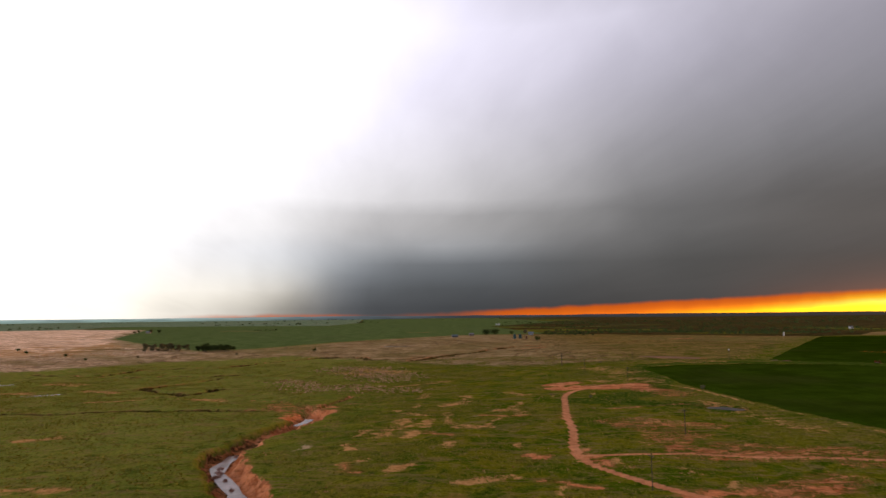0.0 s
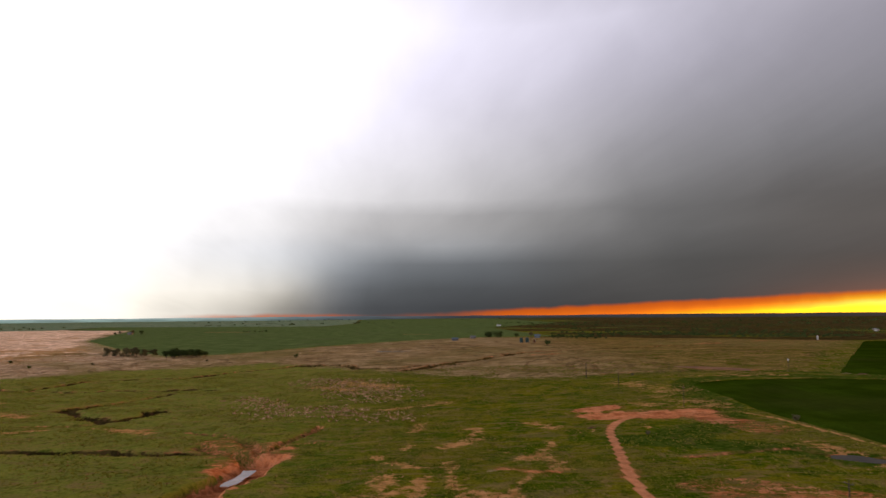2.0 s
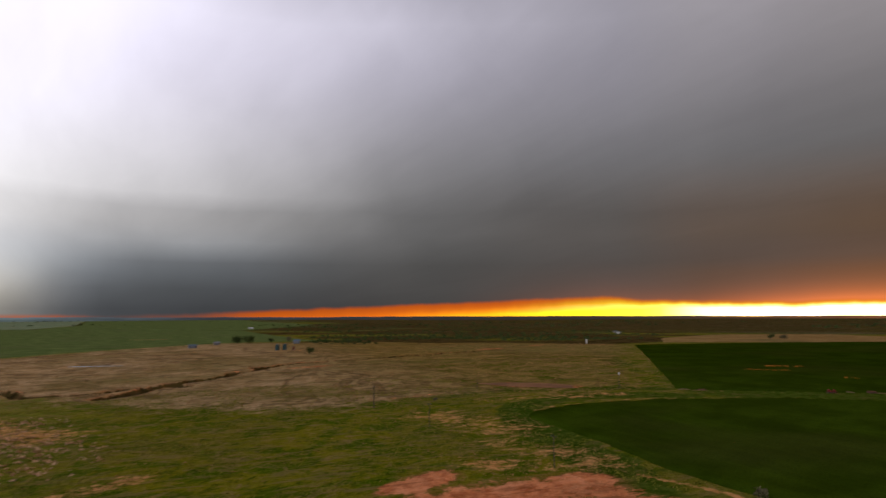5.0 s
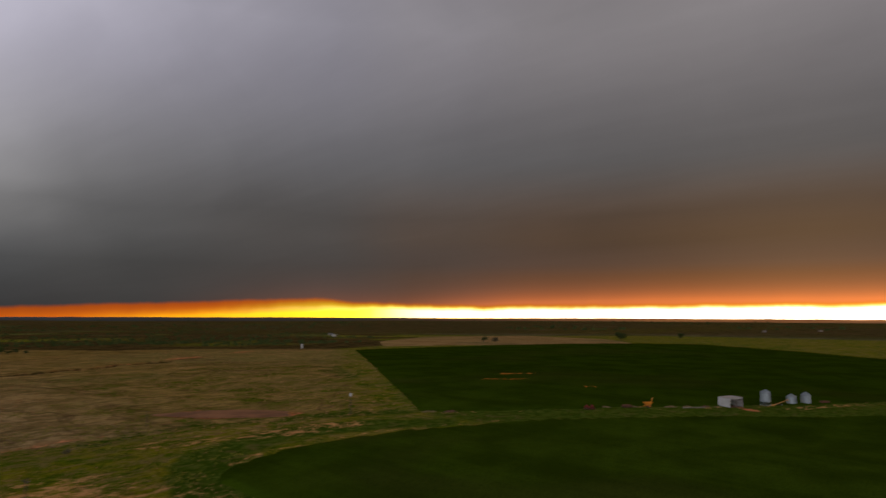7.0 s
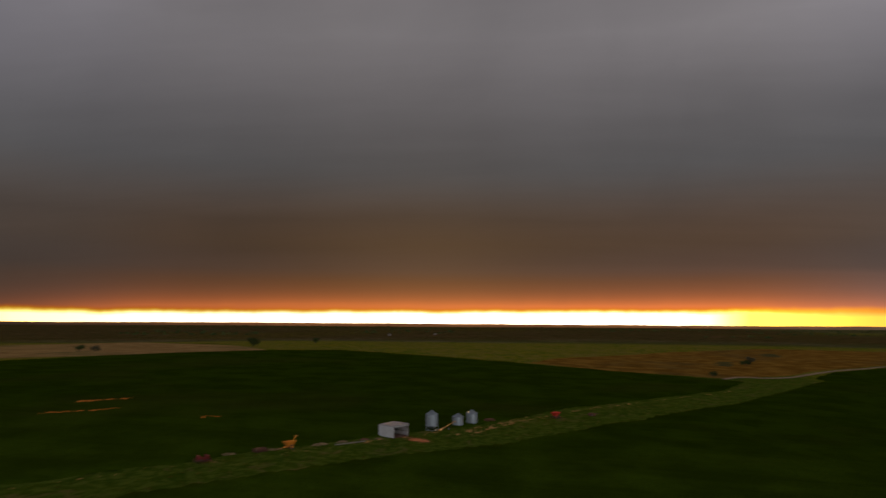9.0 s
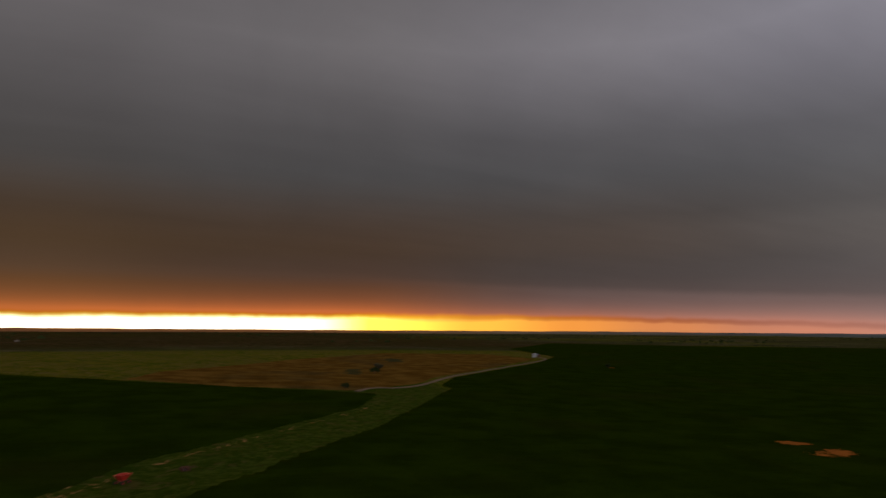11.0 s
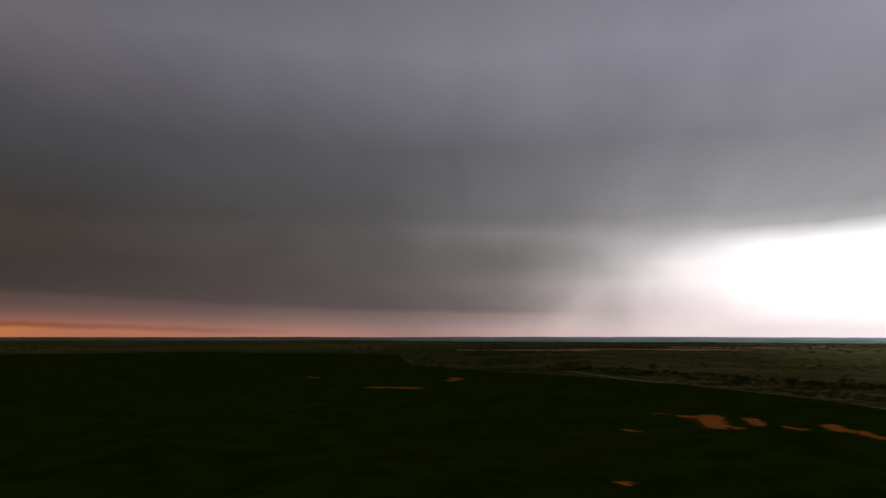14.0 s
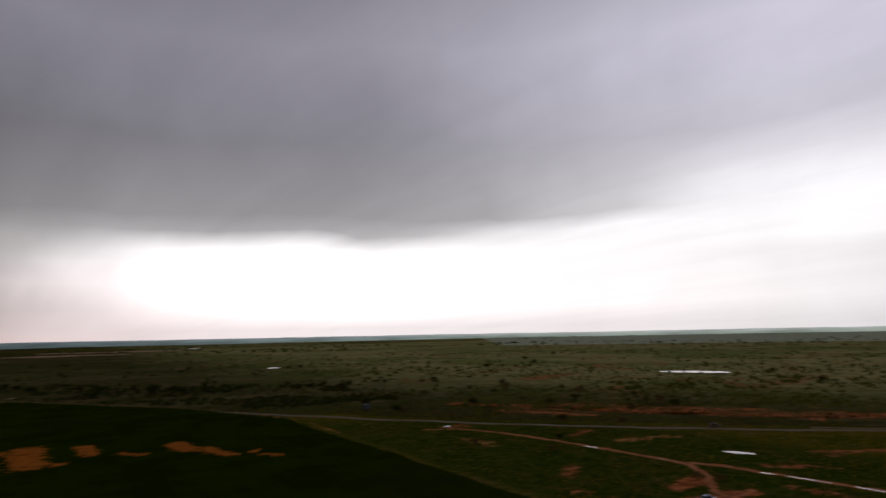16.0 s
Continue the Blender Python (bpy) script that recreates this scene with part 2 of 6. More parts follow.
def finish(n, color, rough=0.8, metal=0.0, bump=None, strength=0.4, distance=0.1, spec=0.3):
    b = n.add("ShaderNodeBsdfPrincipled")
    n.feed(b.inputs["Base Color"], color if isinstance(color, bpy.types.NodeSocket) else (*color, 1.0))
    n.feed(b.inputs["Roughness"], rough)
    n.feed(b.inputs["Metallic"], metal)
    b.inputs["Specular IOR Level"].default_value = spec
    if bump is not None:
        k = n.add("ShaderNodeBump")
        k.inputs["Strength"].default_value, k.inputs["Distance"].default_value = strength, distance
        n.link(bump, k.inputs["Height"])
        n.link(k.outputs[0], b.inputs["Normal"])
    n.link(b.outputs[0], n.add("ShaderNodeOutputMaterial").inputs[0])


def place(n):
    return n.add("ShaderNodeTexCoord").outputs["Object"]


def plain(name, color, rough=0.6, metal=0.0, vary=0.25, scale=1.5, grime=(0.12, 0.08, 0.05), dirt=0.35):
    """A painted or weathered surface: two scales of variation, grime and a fine relief."""
    m, n = material(name)
    p = place(n)
    a, b = n.noise(p, scale, 5.0), n.noise(p, scale * 9, 4.0)
    low = tuple(c * (1 - vary) for c in color)
    col = n.mix(n.span(a, 0.35, 0.65), low, color)
    col = n.mix(n.math("MULTIPLY", n.span(b, 0.52, 0.78), dirt), col, grime)
    finish(n, col, n.span(a, 0.3, 0.7, rough - 0.08, min(rough + 0.12, 1.0)), metal, b, 0.15, 0.02)
    return m


def attribute(n, name):
    return n.add("ShaderNodeAttribute", attribute_name=name).outputs["Fac"]


def worn(n, mask, fuzz, lo=0.36, hi=0.62, push=0.9):
    """A mask whose edge is broken up by a noise."""
    return n.span(n.math("ADD", mask, n.math("MULTIPLY", n.math("SUBTRACT", fuzz, 0.5), push)), lo, hi)


def land_material():
    m, n = material("prairie")
    p = place(n)
    wide, mid, close, tiny = n.noise(p, 0.012, 4.0, 0.6, 0.5), n.noise(p, 0.07, 6.0, 0.66, 0.8), n.noise(p, 0.34, 6.0, 0.7, 0.4), n.noise(p, 1.5, 5.0, 0.75)
    green = n.mix(n.span(mid, 0.42, 0.58), (0.046, 0.078, 0.001), (0.132, 0.121, 0.006))
    green = n.mix(n.math("MULTIPLY", n.span(wide, 0.48, 0.62), 0.5), green, (0.130, 0.105, 0.018))
    patchy = n.noise(p, 0.13, 5.0, 0.68, 1.2)
    # Grass lightened in the west, standing in for light from the bright sky there.
    green = n.mix(n.math("MULTIPLY", attribute(n, "west_lit"), 0.72), green, (0.200, 0.210, 0.038))
    green = n.mix(n.math("MULTIPLY", n.span(patchy, 0.54, 0.64), 0.7), green, (0.215, 0.140, 0.050))
    green = n.mix(n.math("MULTIPLY", n.span(patchy, 0.45, 0.36), 0.6), green, (0.020, 0.044, 0.003))
    green = n.mix(n.math("MULTIPLY", n.span(close, 0.52, 0.66), 0.65), green, (0.165, 0.115, 0.034))
    green = n.mix(n.math("MULTIPLY", n.span(close, 0.47, 0.34), 0.6), green, (0.014, 0.028, 0.002))
    green = n.mix(n.math("MULTIPLY", n.span(tiny, 0.50, 0.66), 0.75), green, (0.014, 0.026, 0.002))
    green = n.mix(n.math("MULTIPLY", n.span(tiny, 0.46, 0.34), 0.6), green, (0.205, 0.180, 0.030))
    tanned = n.mix(n.span(mid, 0.38, 0.62), (0.115, 0.080, 0.016), (0.225, 0.152, 0.042))
    # Western dry grass: pinker, and raised for the same bright sky.
    pink = n.mix(n.span(mid, 0.38, 0.62), (0.350, 0.228, 0.135), (0.600, 0.415, 0.262))
    tanned = n.mix(attribute(n, "olive"), pink, tanned)
    tanned = n.mix(n.math("MULTIPLY", n.span(close, 0.50, 0.64), 0.6), tanned, (0.070, 0.042, 0.014))
    tanned = n.mix(n.math("MULTIPLY", n.span(wide, 0.50, 0.62), 0.6), tanned, (0.130, 0.098, 0.028))
    tanned = n.mix(n.math("MULTIPLY", n.span(tiny, 0.50, 0.70), 0.5), tanned, (0.050, 0.028, 0.012))
    tanned = n.mix(n.math("MULTIPLY", n.span(close, 0.42, 0.30), 0.6), tanned, (0.25, 0.155, 0.055))
    combed = n.add("ShaderNodeMapping")
    combed.inputs["Rotation"].default_value, combed.inputs["Scale"].default_value = (0, 0, radians(-38)), (0.22, 1.0, 1.0)
    n.link(p, combed.inputs["Vector"])
    comb = n.noise(combed.outputs[0], 0.30, 6.0, 0.7, 0.5)
    tanned = n.mix(n.math("MULTIPLY", n.span(comb, 0.52, 0.60), 0.55), tanned, (0.066, 0.052, 0.014))
    tanned = n.mix(n.math("MULTIPLY", n.span(comb, 0.45, 0.36), 0.55), tanned, (0.270, 0.172, 0.055))
    green = n.mix(n.math("MULTIPLY", n.span(comb, 0.52, 0.60), 0.55), green, (0.170, 0.118, 0.040))
    red = n.mix(n.span(close, 0.36, 0.62), (0.290, 0.078, 0.022), (0.580, 0.205, 0.080))
    red = n.mix(n.math("MULTIPLY", n.span(mid, 0.50, 0.64), 0.6), red, (0.680, 0.290, 0.140))
    red = n.mix(n.math("MULTIPLY", n.span(tiny, 0.52, 0.70), 0.6), red, (0.090, 0.022, 0.007))
    sand = n.mix(n.span(close, 0.38, 0.62), (0.310, 0.150, 0.046), (0.480, 0.245, 0.092))
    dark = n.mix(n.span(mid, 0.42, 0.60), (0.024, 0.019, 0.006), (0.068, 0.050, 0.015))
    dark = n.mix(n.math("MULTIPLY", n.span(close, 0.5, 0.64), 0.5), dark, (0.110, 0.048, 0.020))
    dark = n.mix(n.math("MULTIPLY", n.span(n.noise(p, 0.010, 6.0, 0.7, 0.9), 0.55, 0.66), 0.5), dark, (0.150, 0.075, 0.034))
    scrub = n.mix(n.span(mid, 0.40, 0.60), (0.040, 0.042, 0.014), (0.100, 0.082, 0.036))
    scrub = n.mix(n.math("MULTIPLY", n.span(wide, 0.48, 0.60), 0.65), scrub, (0.080, 0.086, 0.018))
    scrub = n.mix(n.math("MULTIPLY", n.span(close, 0.50, 0.62), 0.7), scrub, (0.026, 0.030, 0.010))
    scrub = n.mix(n.math("MULTIPLY", n.span(close, 0.42, 0.32), 0.5), scrub, (0.120, 0.098, 0.045))
    scrub = n.mix(n.math("MULTIPLY", n.span(patchy, 0.52, 0.62), 0.6), scrub, (0.034, 0.040, 0.012))
    fuzz = n.math("ADD", n.math("MULTIPLY", close, 0.55), n.math("MULTIPLY", mid, 0.45))
    broad, veins = n.noise(p, 0.0045, 4.0, 0.6, 0.8), n.noise(p, 0.009, 5.0, 0.62, 0.9)
    vein = n.span(n.math("ABSOLUTE", n.math("SUBTRACT", veins, 0.5)), 0.018, 0.004)
    scrub = n.mix(n.math("MULTIPLY", n.span(broad, 0.47, 0.58), 0.7), scrub, (0.044, 0.048, 0.012))
    scrub = n.mix(n.math("MULTIPLY", n.span(broad, 0.46, 0.38), 0.6), scrub, (0.112, 0.094, 0.042))
    scrub = n.mix(n.math("MULTIPLY", vein, 0.4), scrub, (0.022, 0.024, 0.009))
    tanned = n.mix(n.math("MULTIPLY", n.span(broad, 0.50, 0.60), 0.45), tanned, (0.150, 0.128, 0.036))
    tanned = n.mix(n.math("MULTIPLY", vein, 0.55), tanned, (0.060, 0.036, 0.014))
    # Dry far range, paled further to carry the distance haze in its colour.
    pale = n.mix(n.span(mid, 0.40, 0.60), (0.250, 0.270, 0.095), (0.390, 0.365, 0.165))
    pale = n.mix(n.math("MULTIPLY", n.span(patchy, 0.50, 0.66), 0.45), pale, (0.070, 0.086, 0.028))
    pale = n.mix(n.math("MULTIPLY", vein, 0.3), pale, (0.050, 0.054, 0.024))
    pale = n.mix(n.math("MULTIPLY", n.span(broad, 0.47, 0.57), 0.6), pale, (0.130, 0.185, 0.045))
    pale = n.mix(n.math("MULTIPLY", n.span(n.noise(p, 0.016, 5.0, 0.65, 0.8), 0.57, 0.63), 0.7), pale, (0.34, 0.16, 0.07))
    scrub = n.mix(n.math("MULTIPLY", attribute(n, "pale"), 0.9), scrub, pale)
    speckle = n.math("ADD", n.math("MULTIPLY", n.math("ADD", close, patchy), 0.25), n.math("MULTIPLY", n.math("ADD", tiny, comb), 0.25))
    col = n.mix(worn(n, attribute(n, "scrub"), fuzz, 0.36, 0.62, 1.4), green, scrub)
    lush = n.mix(n.span(close, 0.40, 0.62), (0.026, 0.050, 0.003), (0.060, 0.082, 0.010))
    lush = n.mix(n.math("MULTIPLY", n.span(patchy, 0.55, 0.64), 0.5), lush, (0.120, 0.085, 0.028))
    col = n.mix(worn(n, attribute(n, "lush"), fuzz, 0.36, 0.62, 1.6), col, lush)
    col = n.mix(worn(n, attribute(n, "dry"), fuzz, 0.34, 0.62, 2.4), col, tanned)
    col = n.mix(worn(n, attribute(n, "sand"), speckle, 0.42, 0.60, 3.0), col, sand)
    band = n.noise(p, 0.018, 6.0, 0.7, 1.4)
    # Dry pinkish grass, its colour lightened for sunlight and haze in the north-west.
    straw = n.mix(n.span(mid, 0.40, 0.60), (0.60, 0.38, 0.24), (0.95, 0.66, 0.45))
    straw = n.mix(n.math("MULTIPLY", n.span(patchy, 0.48, 0.60), 0.55), straw, (0.22, 0.13, 0.065))
    straw = n.mix(n.math("MULTIPLY", vein, 0.7), straw, (0.16, 0.10, 0.055))
    col = n.mix(worn(n, attribute(n, "straw"), band, 0.40, 0.58, 2.2), col, straw)
    ruts = n.span(n.noise(p, 0.9, 5.0, 0.7, 0.6), 0.40, 0.62)
    red = n.mix(n.math("MULTIPLY", ruts, 0.28), red, (0.470, 0.235, 0.130))
    red = n.mix(n.math("MULTIPLY", n.span(comb, 0.53, 0.62), 0.6), red, (0.170, 0.055, 0.018))
    rill_noise = n.noise(combed.outputs[0], 0.16, 5.0, 0.62, 1.1)
    rill = n.span(n.math("ABSOLUTE", n.math("SUBTRACT", rill_noise, 0.5)), 0.030, 0.012)
    rill = n.math("MAXIMUM", rill, n.span(n.math("ABSOLUTE", n.math("SUBTRACT", n.noise(p, 0.22, 5.0, 0.6, 1.4), 0.5)), 0.018, 0.006))
    rill = n.math("MULTIPLY", rill, n.span(n.math("ADD", attribute(n, "rills"), n.math("MULTIPLY", n.math("SUBTRACT", mid, 0.5), 1.2)), 0.35, 0.65))
    stain = worn(n, attribute(n, "soil"), fuzz, 0.10, 0.60, 1.8)
    col = n.mix(n.math("MULTIPLY", stain, 0.6), col, n.mix(n.span(close, 0.40, 0.60), (0.150, 0.070, 0.020), (0.250, 0.125, 0.045)))
    soil = worn(n, attribute(n, "soil"), speckle, 0.46, 0.56, 3.6)
    col = n.mix(soil, col, red)
    col = n.mix(n.math("MULTIPLY", n.span(n.math("ADD", attribute(n, "rills"), n.math("MULTIPLY", n.math("SUBTRACT", patchy, 0.5), 1.6)), 0.35, 0.75), 0.34), col, (0.100, 0.056, 0.018))
    col = n.mix(n.math("MULTIPLY", rill, 0.9), col, red)
    col = n.mix(n.span(n.math("ADD", attribute(n, "tread"), n.math("MULTIPLY", n.math("SUBTRACT", n.noise(p, 0.05, 1.0), 0.5), 0.12)), 0.45, 0.56), col, n.mix(0.35, red, (0.56, 0.27, 0.135)))
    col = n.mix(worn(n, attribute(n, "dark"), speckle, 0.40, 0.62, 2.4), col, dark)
    relief = n.math("ADD", n.math("MULTIPLY", close, 0.8), n.math("MULTIPLY", tiny, 0.5))
    finish(n, col, 0.95, 0.0, relief, 1.0, 0.7, 0.0)
    return m


def field_material(name, low, high, row, bare=(0.330, 0.150, 0.060), thin=(0.10, 0.09, 0.03)):
    """A drilled field: faint rows, patchy growth and bare spots."""
    m, n = material(name)
    p = place(n)
    wide, mid, close, tiny = n.noise(p, 0.010, 3.0), n.noise(p, 0.05, 5.0, 0.6), n.noise(p, 0.4, 4.0), n.noise(p, 2.0, 3.0)
    col = n.mix(n.span(mid, 0.36, 0.66), low, high)
    col = n.mix(n.math("MULTIPLY", n.span(wide, 0.52, 0.68), 0.5), col, thin)
    col = n.mix(n.math("MULTIPLY", n.span(tiny, 0.45, 0.7), 0.5), col, tuple(c * 0.45 for c in low))
    turned = n.add("ShaderNodeMapping")
    turned.inputs["Rotation"].default_value = (0, 0, radians(row))
    n.link(p, turned.inputs["Vector"])
    wave = n.add("ShaderNodeTexWave", wave_type="BANDS", bands_direction="X")
    n.link(turned.outputs[0], wave.inputs["Vector"])
    wave.inputs["Scale"].default_value, wave.inputs["Distortion"].default_value = 0.045, 1.2
    col = n.mix(n.math("MULTIPLY", n.span(wave.outputs["Fac"], 0.7, 1.0), 0.07), col, tuple(c * 0.6 for c in low))
    drill = n.add("ShaderNodeMapping")
    drill.inputs["Rotation"].default_value, drill.inputs["Scale"].default_value = (0, 0, radians(row)), (1.0, 0.05, 1.0)
    n.link(p, drill.inputs["Vector"])
    drilled = n.noise(drill.outputs[0], 0.35, 4.0, 0.65)
    col = n.mix(n.math("MULTIPLY", n.span(drilled, 0.50, 0.62), 0.09), col, tuple(min(1, c * 1.6) for c in high))
    col = n.mix(n.math("MULTIPLY", n.span(drilled, 0.46, 0.36), 0.09), col, tuple(c * 0.5 for c in low))
    # The thin mask only brightens the crop colour.
    col = n.mix(1.0, col, n.mix(attribute(n, "thin"), (1.0, 1.0, 1.0), (1.45, 1.36, 2.2)), "MULTIPLY")
    soil = worn(n, attribute(n, "bare"), n.math("ADD", n.math("MULTIPLY", n.math("ADD", close, n.noise(p, 0.14, 5.0, 0.66, 0.8)), 0.38), n.math("MULTIPLY", tiny, 0.24)), 0.44, 0.53, 2.7)
    spot = n.mix(n.span(close, 0.35, 0.65), tuple(c * 0.7 for c in bare), bare)
    col = n.mix(soil, col, spot)
    finish(n, col, 0.9, 0.0, n.math("ADD", close, tiny), 0.7, 0.25, 0.0)
    return m


def water_material(name, color, rough, gloss):
    m, n = material(name)
    p = place(n)
    finish(n, n.mix(n.span(n.noise(p, 0.15), 0.35, 0.65), tuple(c * 0.6 for c in color), color), rough, 0.0, n.noise(p, 1.2, 3.0), 0.2, 0.05, gloss)
    return m


def leaf_material(name, low, high, vary=0.5):
    m, n = material(name)
    r = n.add("ShaderNodeNewGeometry").outputs["Random Per Island"]
    o = n.add("ShaderNodeObjectInfo").outputs["Random"]
    col = n.mix(r, low, high)
    if vary:
        col = n.mix(n.math("MULTIPLY", o, vary), col, tuple(c * 0.55 for c in low))
    finish(n, col, 0.8, 0.0, None, spec=0.0)
    return m


LAND = land_material()
WHEAT = field_material("winter_wheat", (0.0128, 0.0238, 0.0007), (0.0212, 0.039, 0.0014), 62, (0.42, 0.140, 0.024), (0.026, 0.031, 0.004))
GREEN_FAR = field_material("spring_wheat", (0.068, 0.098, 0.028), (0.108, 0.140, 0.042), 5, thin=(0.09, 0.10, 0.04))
# Two far greens paled towards grey-blue: distance haze put into the base colour.
GREEN_HAZE = field_material("haze_paled_wheat", (0.105, 0.150, 0.080), (0.185, 0.225, 0.130), 5, thin=(0.24, 0.20, 0.13))
PASTURE_HAZE = field_material("haze_paled_pasture", (0.36, 0.44, 0.30), (0.52, 0.58, 0.43), 40, thin=(0.56, 0.52, 0.40))
STUBBLE = field_material("stubble", (0.17, 0.105, 0.035), (0.27, 0.17, 0.065), 30, (0.10, 0.09, 0.03))
STRAW_FIELD = field_material("dry_grass_field", (0.42, 0.27, 0.17), (0.60, 0.42, 0.29), 10, (0.2, 0.12, 0.07), (0.5, 0.34, 0.22))
FALLOW = field_material("fallow", (0.098, 0.050, 0.008), (0.195, 0.105, 0.019), 20, (0.06, 0.06, 0.02), (0.07, 0.055, 0.02))
GRAVEL = plain("gravel", (0.175, 0.145, 0.095), 0.95, 0.0, 0.35, 0.4, (0.16, 0.09, 0.05), 0.5)
TRACK_DIRT = plain("pale_track_dirt", (0.17, 0.115, 0.06), 0.95, 0.0, 0.35, 0.4, (0.10, 0.06, 0.03), 0.5)
MUD_WATER = water_material("muddy_water", (0.26, 0.18, 0.15), 0.08, 0.5)
CREEK_WATER = water_material("creek_water", (0.27, 0.180, 0.155), 0.22, 0.06)
DARK_POND = water_material("dark_pond_water", (0.060, 0.050, 0.038), 0.35, 0.03)
POND_WATER = water_material("pond_water", (0.21, 0.096, 0.040), 0.6, 0.02)
WET_MUD = plain("wet_mud", (0.19, 0.075, 0.042), 0.6, 0.0, 0.4, 0.8, (0.10, 0.035, 0.02), 0.5)
STEEL = plain("galvanised_steel", (0.23, 0.265, 0.275), 0.42, 0.55, 0.2, 0.8, (0.17, 0.16, 0.14), 0.3)
STEEL_DARK = plain("shaded_steel", (0.12, 0.13, 0.14), 0.5, 0.6)
WHITE = plain("white_sheet_metal", (0.36, 0.36, 0.335), 0.5, 0.1, 0.15, 0.7, (0.28, 0.2, 0.14), 0.3)
ORANGE = plain("orange_paint", (0.58, 0.20, 0.010), 0.8, 0.0, 0.3, 1.5, (0.2, 0.08, 0.02), 0.4)
YELLOW = plain("faded_yellow_paint", (0.52, 0.25, 0.05), 0.5, 0.1)
RED = plain("faded_red_paint", (0.13, 0.010, 0.007), 0.9)
RED_BRIGHT = plain("red_paint", (0.55, 0.035, 0.02), 0.45, 0.1)
RUST = plain("rusted_iron", (0.13, 0.055, 0.028), 0.85, 0.2, 0.4)
RUBBER = plain("tyre_rubber", (0.018, 0.018, 0.018), 0.8)
WOOD = plain("weathered_pole_wood", (0.040, 0.030, 0.022), 0.85, 0.0, 0.4, 2.0)
GREYWOOD = plain("grey_post_wood", (0.20, 0.165, 0.13), 0.9)
GLASS = plain("tinted_glass", (0.02, 0.025, 0.03), 0.08, 0.0, 0.1, 1.0, (0.03, 0.03, 0.03), 0.1)
BLUE = plain("blue_car_paint", (0.05, 0.11, 0.28), 0.3, 0.3)
DARKPAINT = plain("dark_green_car_paint", (0.030, 0.038, 0.038), 0.6, 0.1)
BLUE_BOX = plain("blue_sheet_metal", (0.014, 0.036, 0.060), 0.7, 0.0, 0.25, 1.5, (0.03, 0.03, 0.03))
ROOF_GREY = plain("grey_roofing", (0.13, 0.13, 0.135), 0.85)
ROOF_PALE = plain("weathered_roof_sheet", (0.27, 0.235, 0.21), 0.7, 0.1, 0.3, 0.8, (0.2, 0.13, 0.08), 0.4)
ROOF_BLUE = plain("blue_roofing", (0.07, 0.10, 0.13), 0.8)
TEAL = plain("dark_teal_paint", (0.018, 0.042, 0.042), 0.9)
STRAW = plain("old_straw", (0.15, 0.102, 0.040), 0.95, 0.0, 0.45)
BARK = plain("bark", (0.07, 0.05, 0.035), 0.9, 0.0, 0.4, 4.0)
LEAF = leaf_material("dark_leaf", (0.022, 0.034, 0.010), (0.062, 0.080, 0.022))
LEAF_GREY = leaf_material("budding_grey_twigs", (0.060, 0.056, 0.028), (0.130, 0.115, 0.058))
LEAF_FRESH = leaf_material("fresh_leaf", (0.045, 0.065, 0.016), (0.090, 0.115, 0.030))
TUFT_TAN = leaf_material("dry_bunchgrass", (0.17, 0.085, 0.028), (0.33, 0.190, 0.075), 0)
STRIP_WEEDS = leaf_material("strip_weeds", (0.042, 0.036, 0.004), (0.100, 0.072, 0.012), 0)
TUFT_PINK = leaf_material("pink_bunchgrass", (0.25, 0.145, 0.075), (0.42, 0.265, 0.155), 0)
TUFT_GREEN = leaf_material("green_bunchgrass", (0.066, 0.084, 0.006), (0.205, 0.165, 0.028), 0)


# ---- the lie of the land ----
rng = np.random.default_rng(7)
LATTICE = rng.random((256, 256))


def wave_noise(x, y, size, seed=0):
    """Smooth value noise between 0 and 1 with cells of the given size."""
    u, v = np.asarray(x, float) / size + seed * 17.3, np.asarray(y, float) / size + seed * 31.7
    i, j = np.floor(u).astype(int), np.floor(v).astype(int)
    a, b = u - i, v - j
    a, b = a * a * (3 - 2 * a), b * b * (3 - 2 * b)
    at00, at10 = LATTICE[i % 256, j % 256], LATTICE[(i + 1) % 256, j % 256]
    at01, at11 = LATTICE[i % 256, (j + 1) % 256], LATTICE[(i + 1) % 256, (j + 1) % 256]
    return (at00 * (1 - a) + at10 * a) * (1 - b) + (at01 * (1 - a) + at11 * a) * b


HILLS = [(-150, 420, 170, -6.3), (60, 330, 150, 1.1), (260, 380, 150, 1.6), (380, 640, 220, 1.6), (60, 820, 260, 4.1),
         (250, -60, 190, -1.3), (520, -330, 260, -5.5), (20, -180, 220, 0.6), (700, 100, 300, -1.3), (700, 640, 260, 6.9), (415, 815, 60, -2.0)]
MIDDLE = (120.0, 150.0)


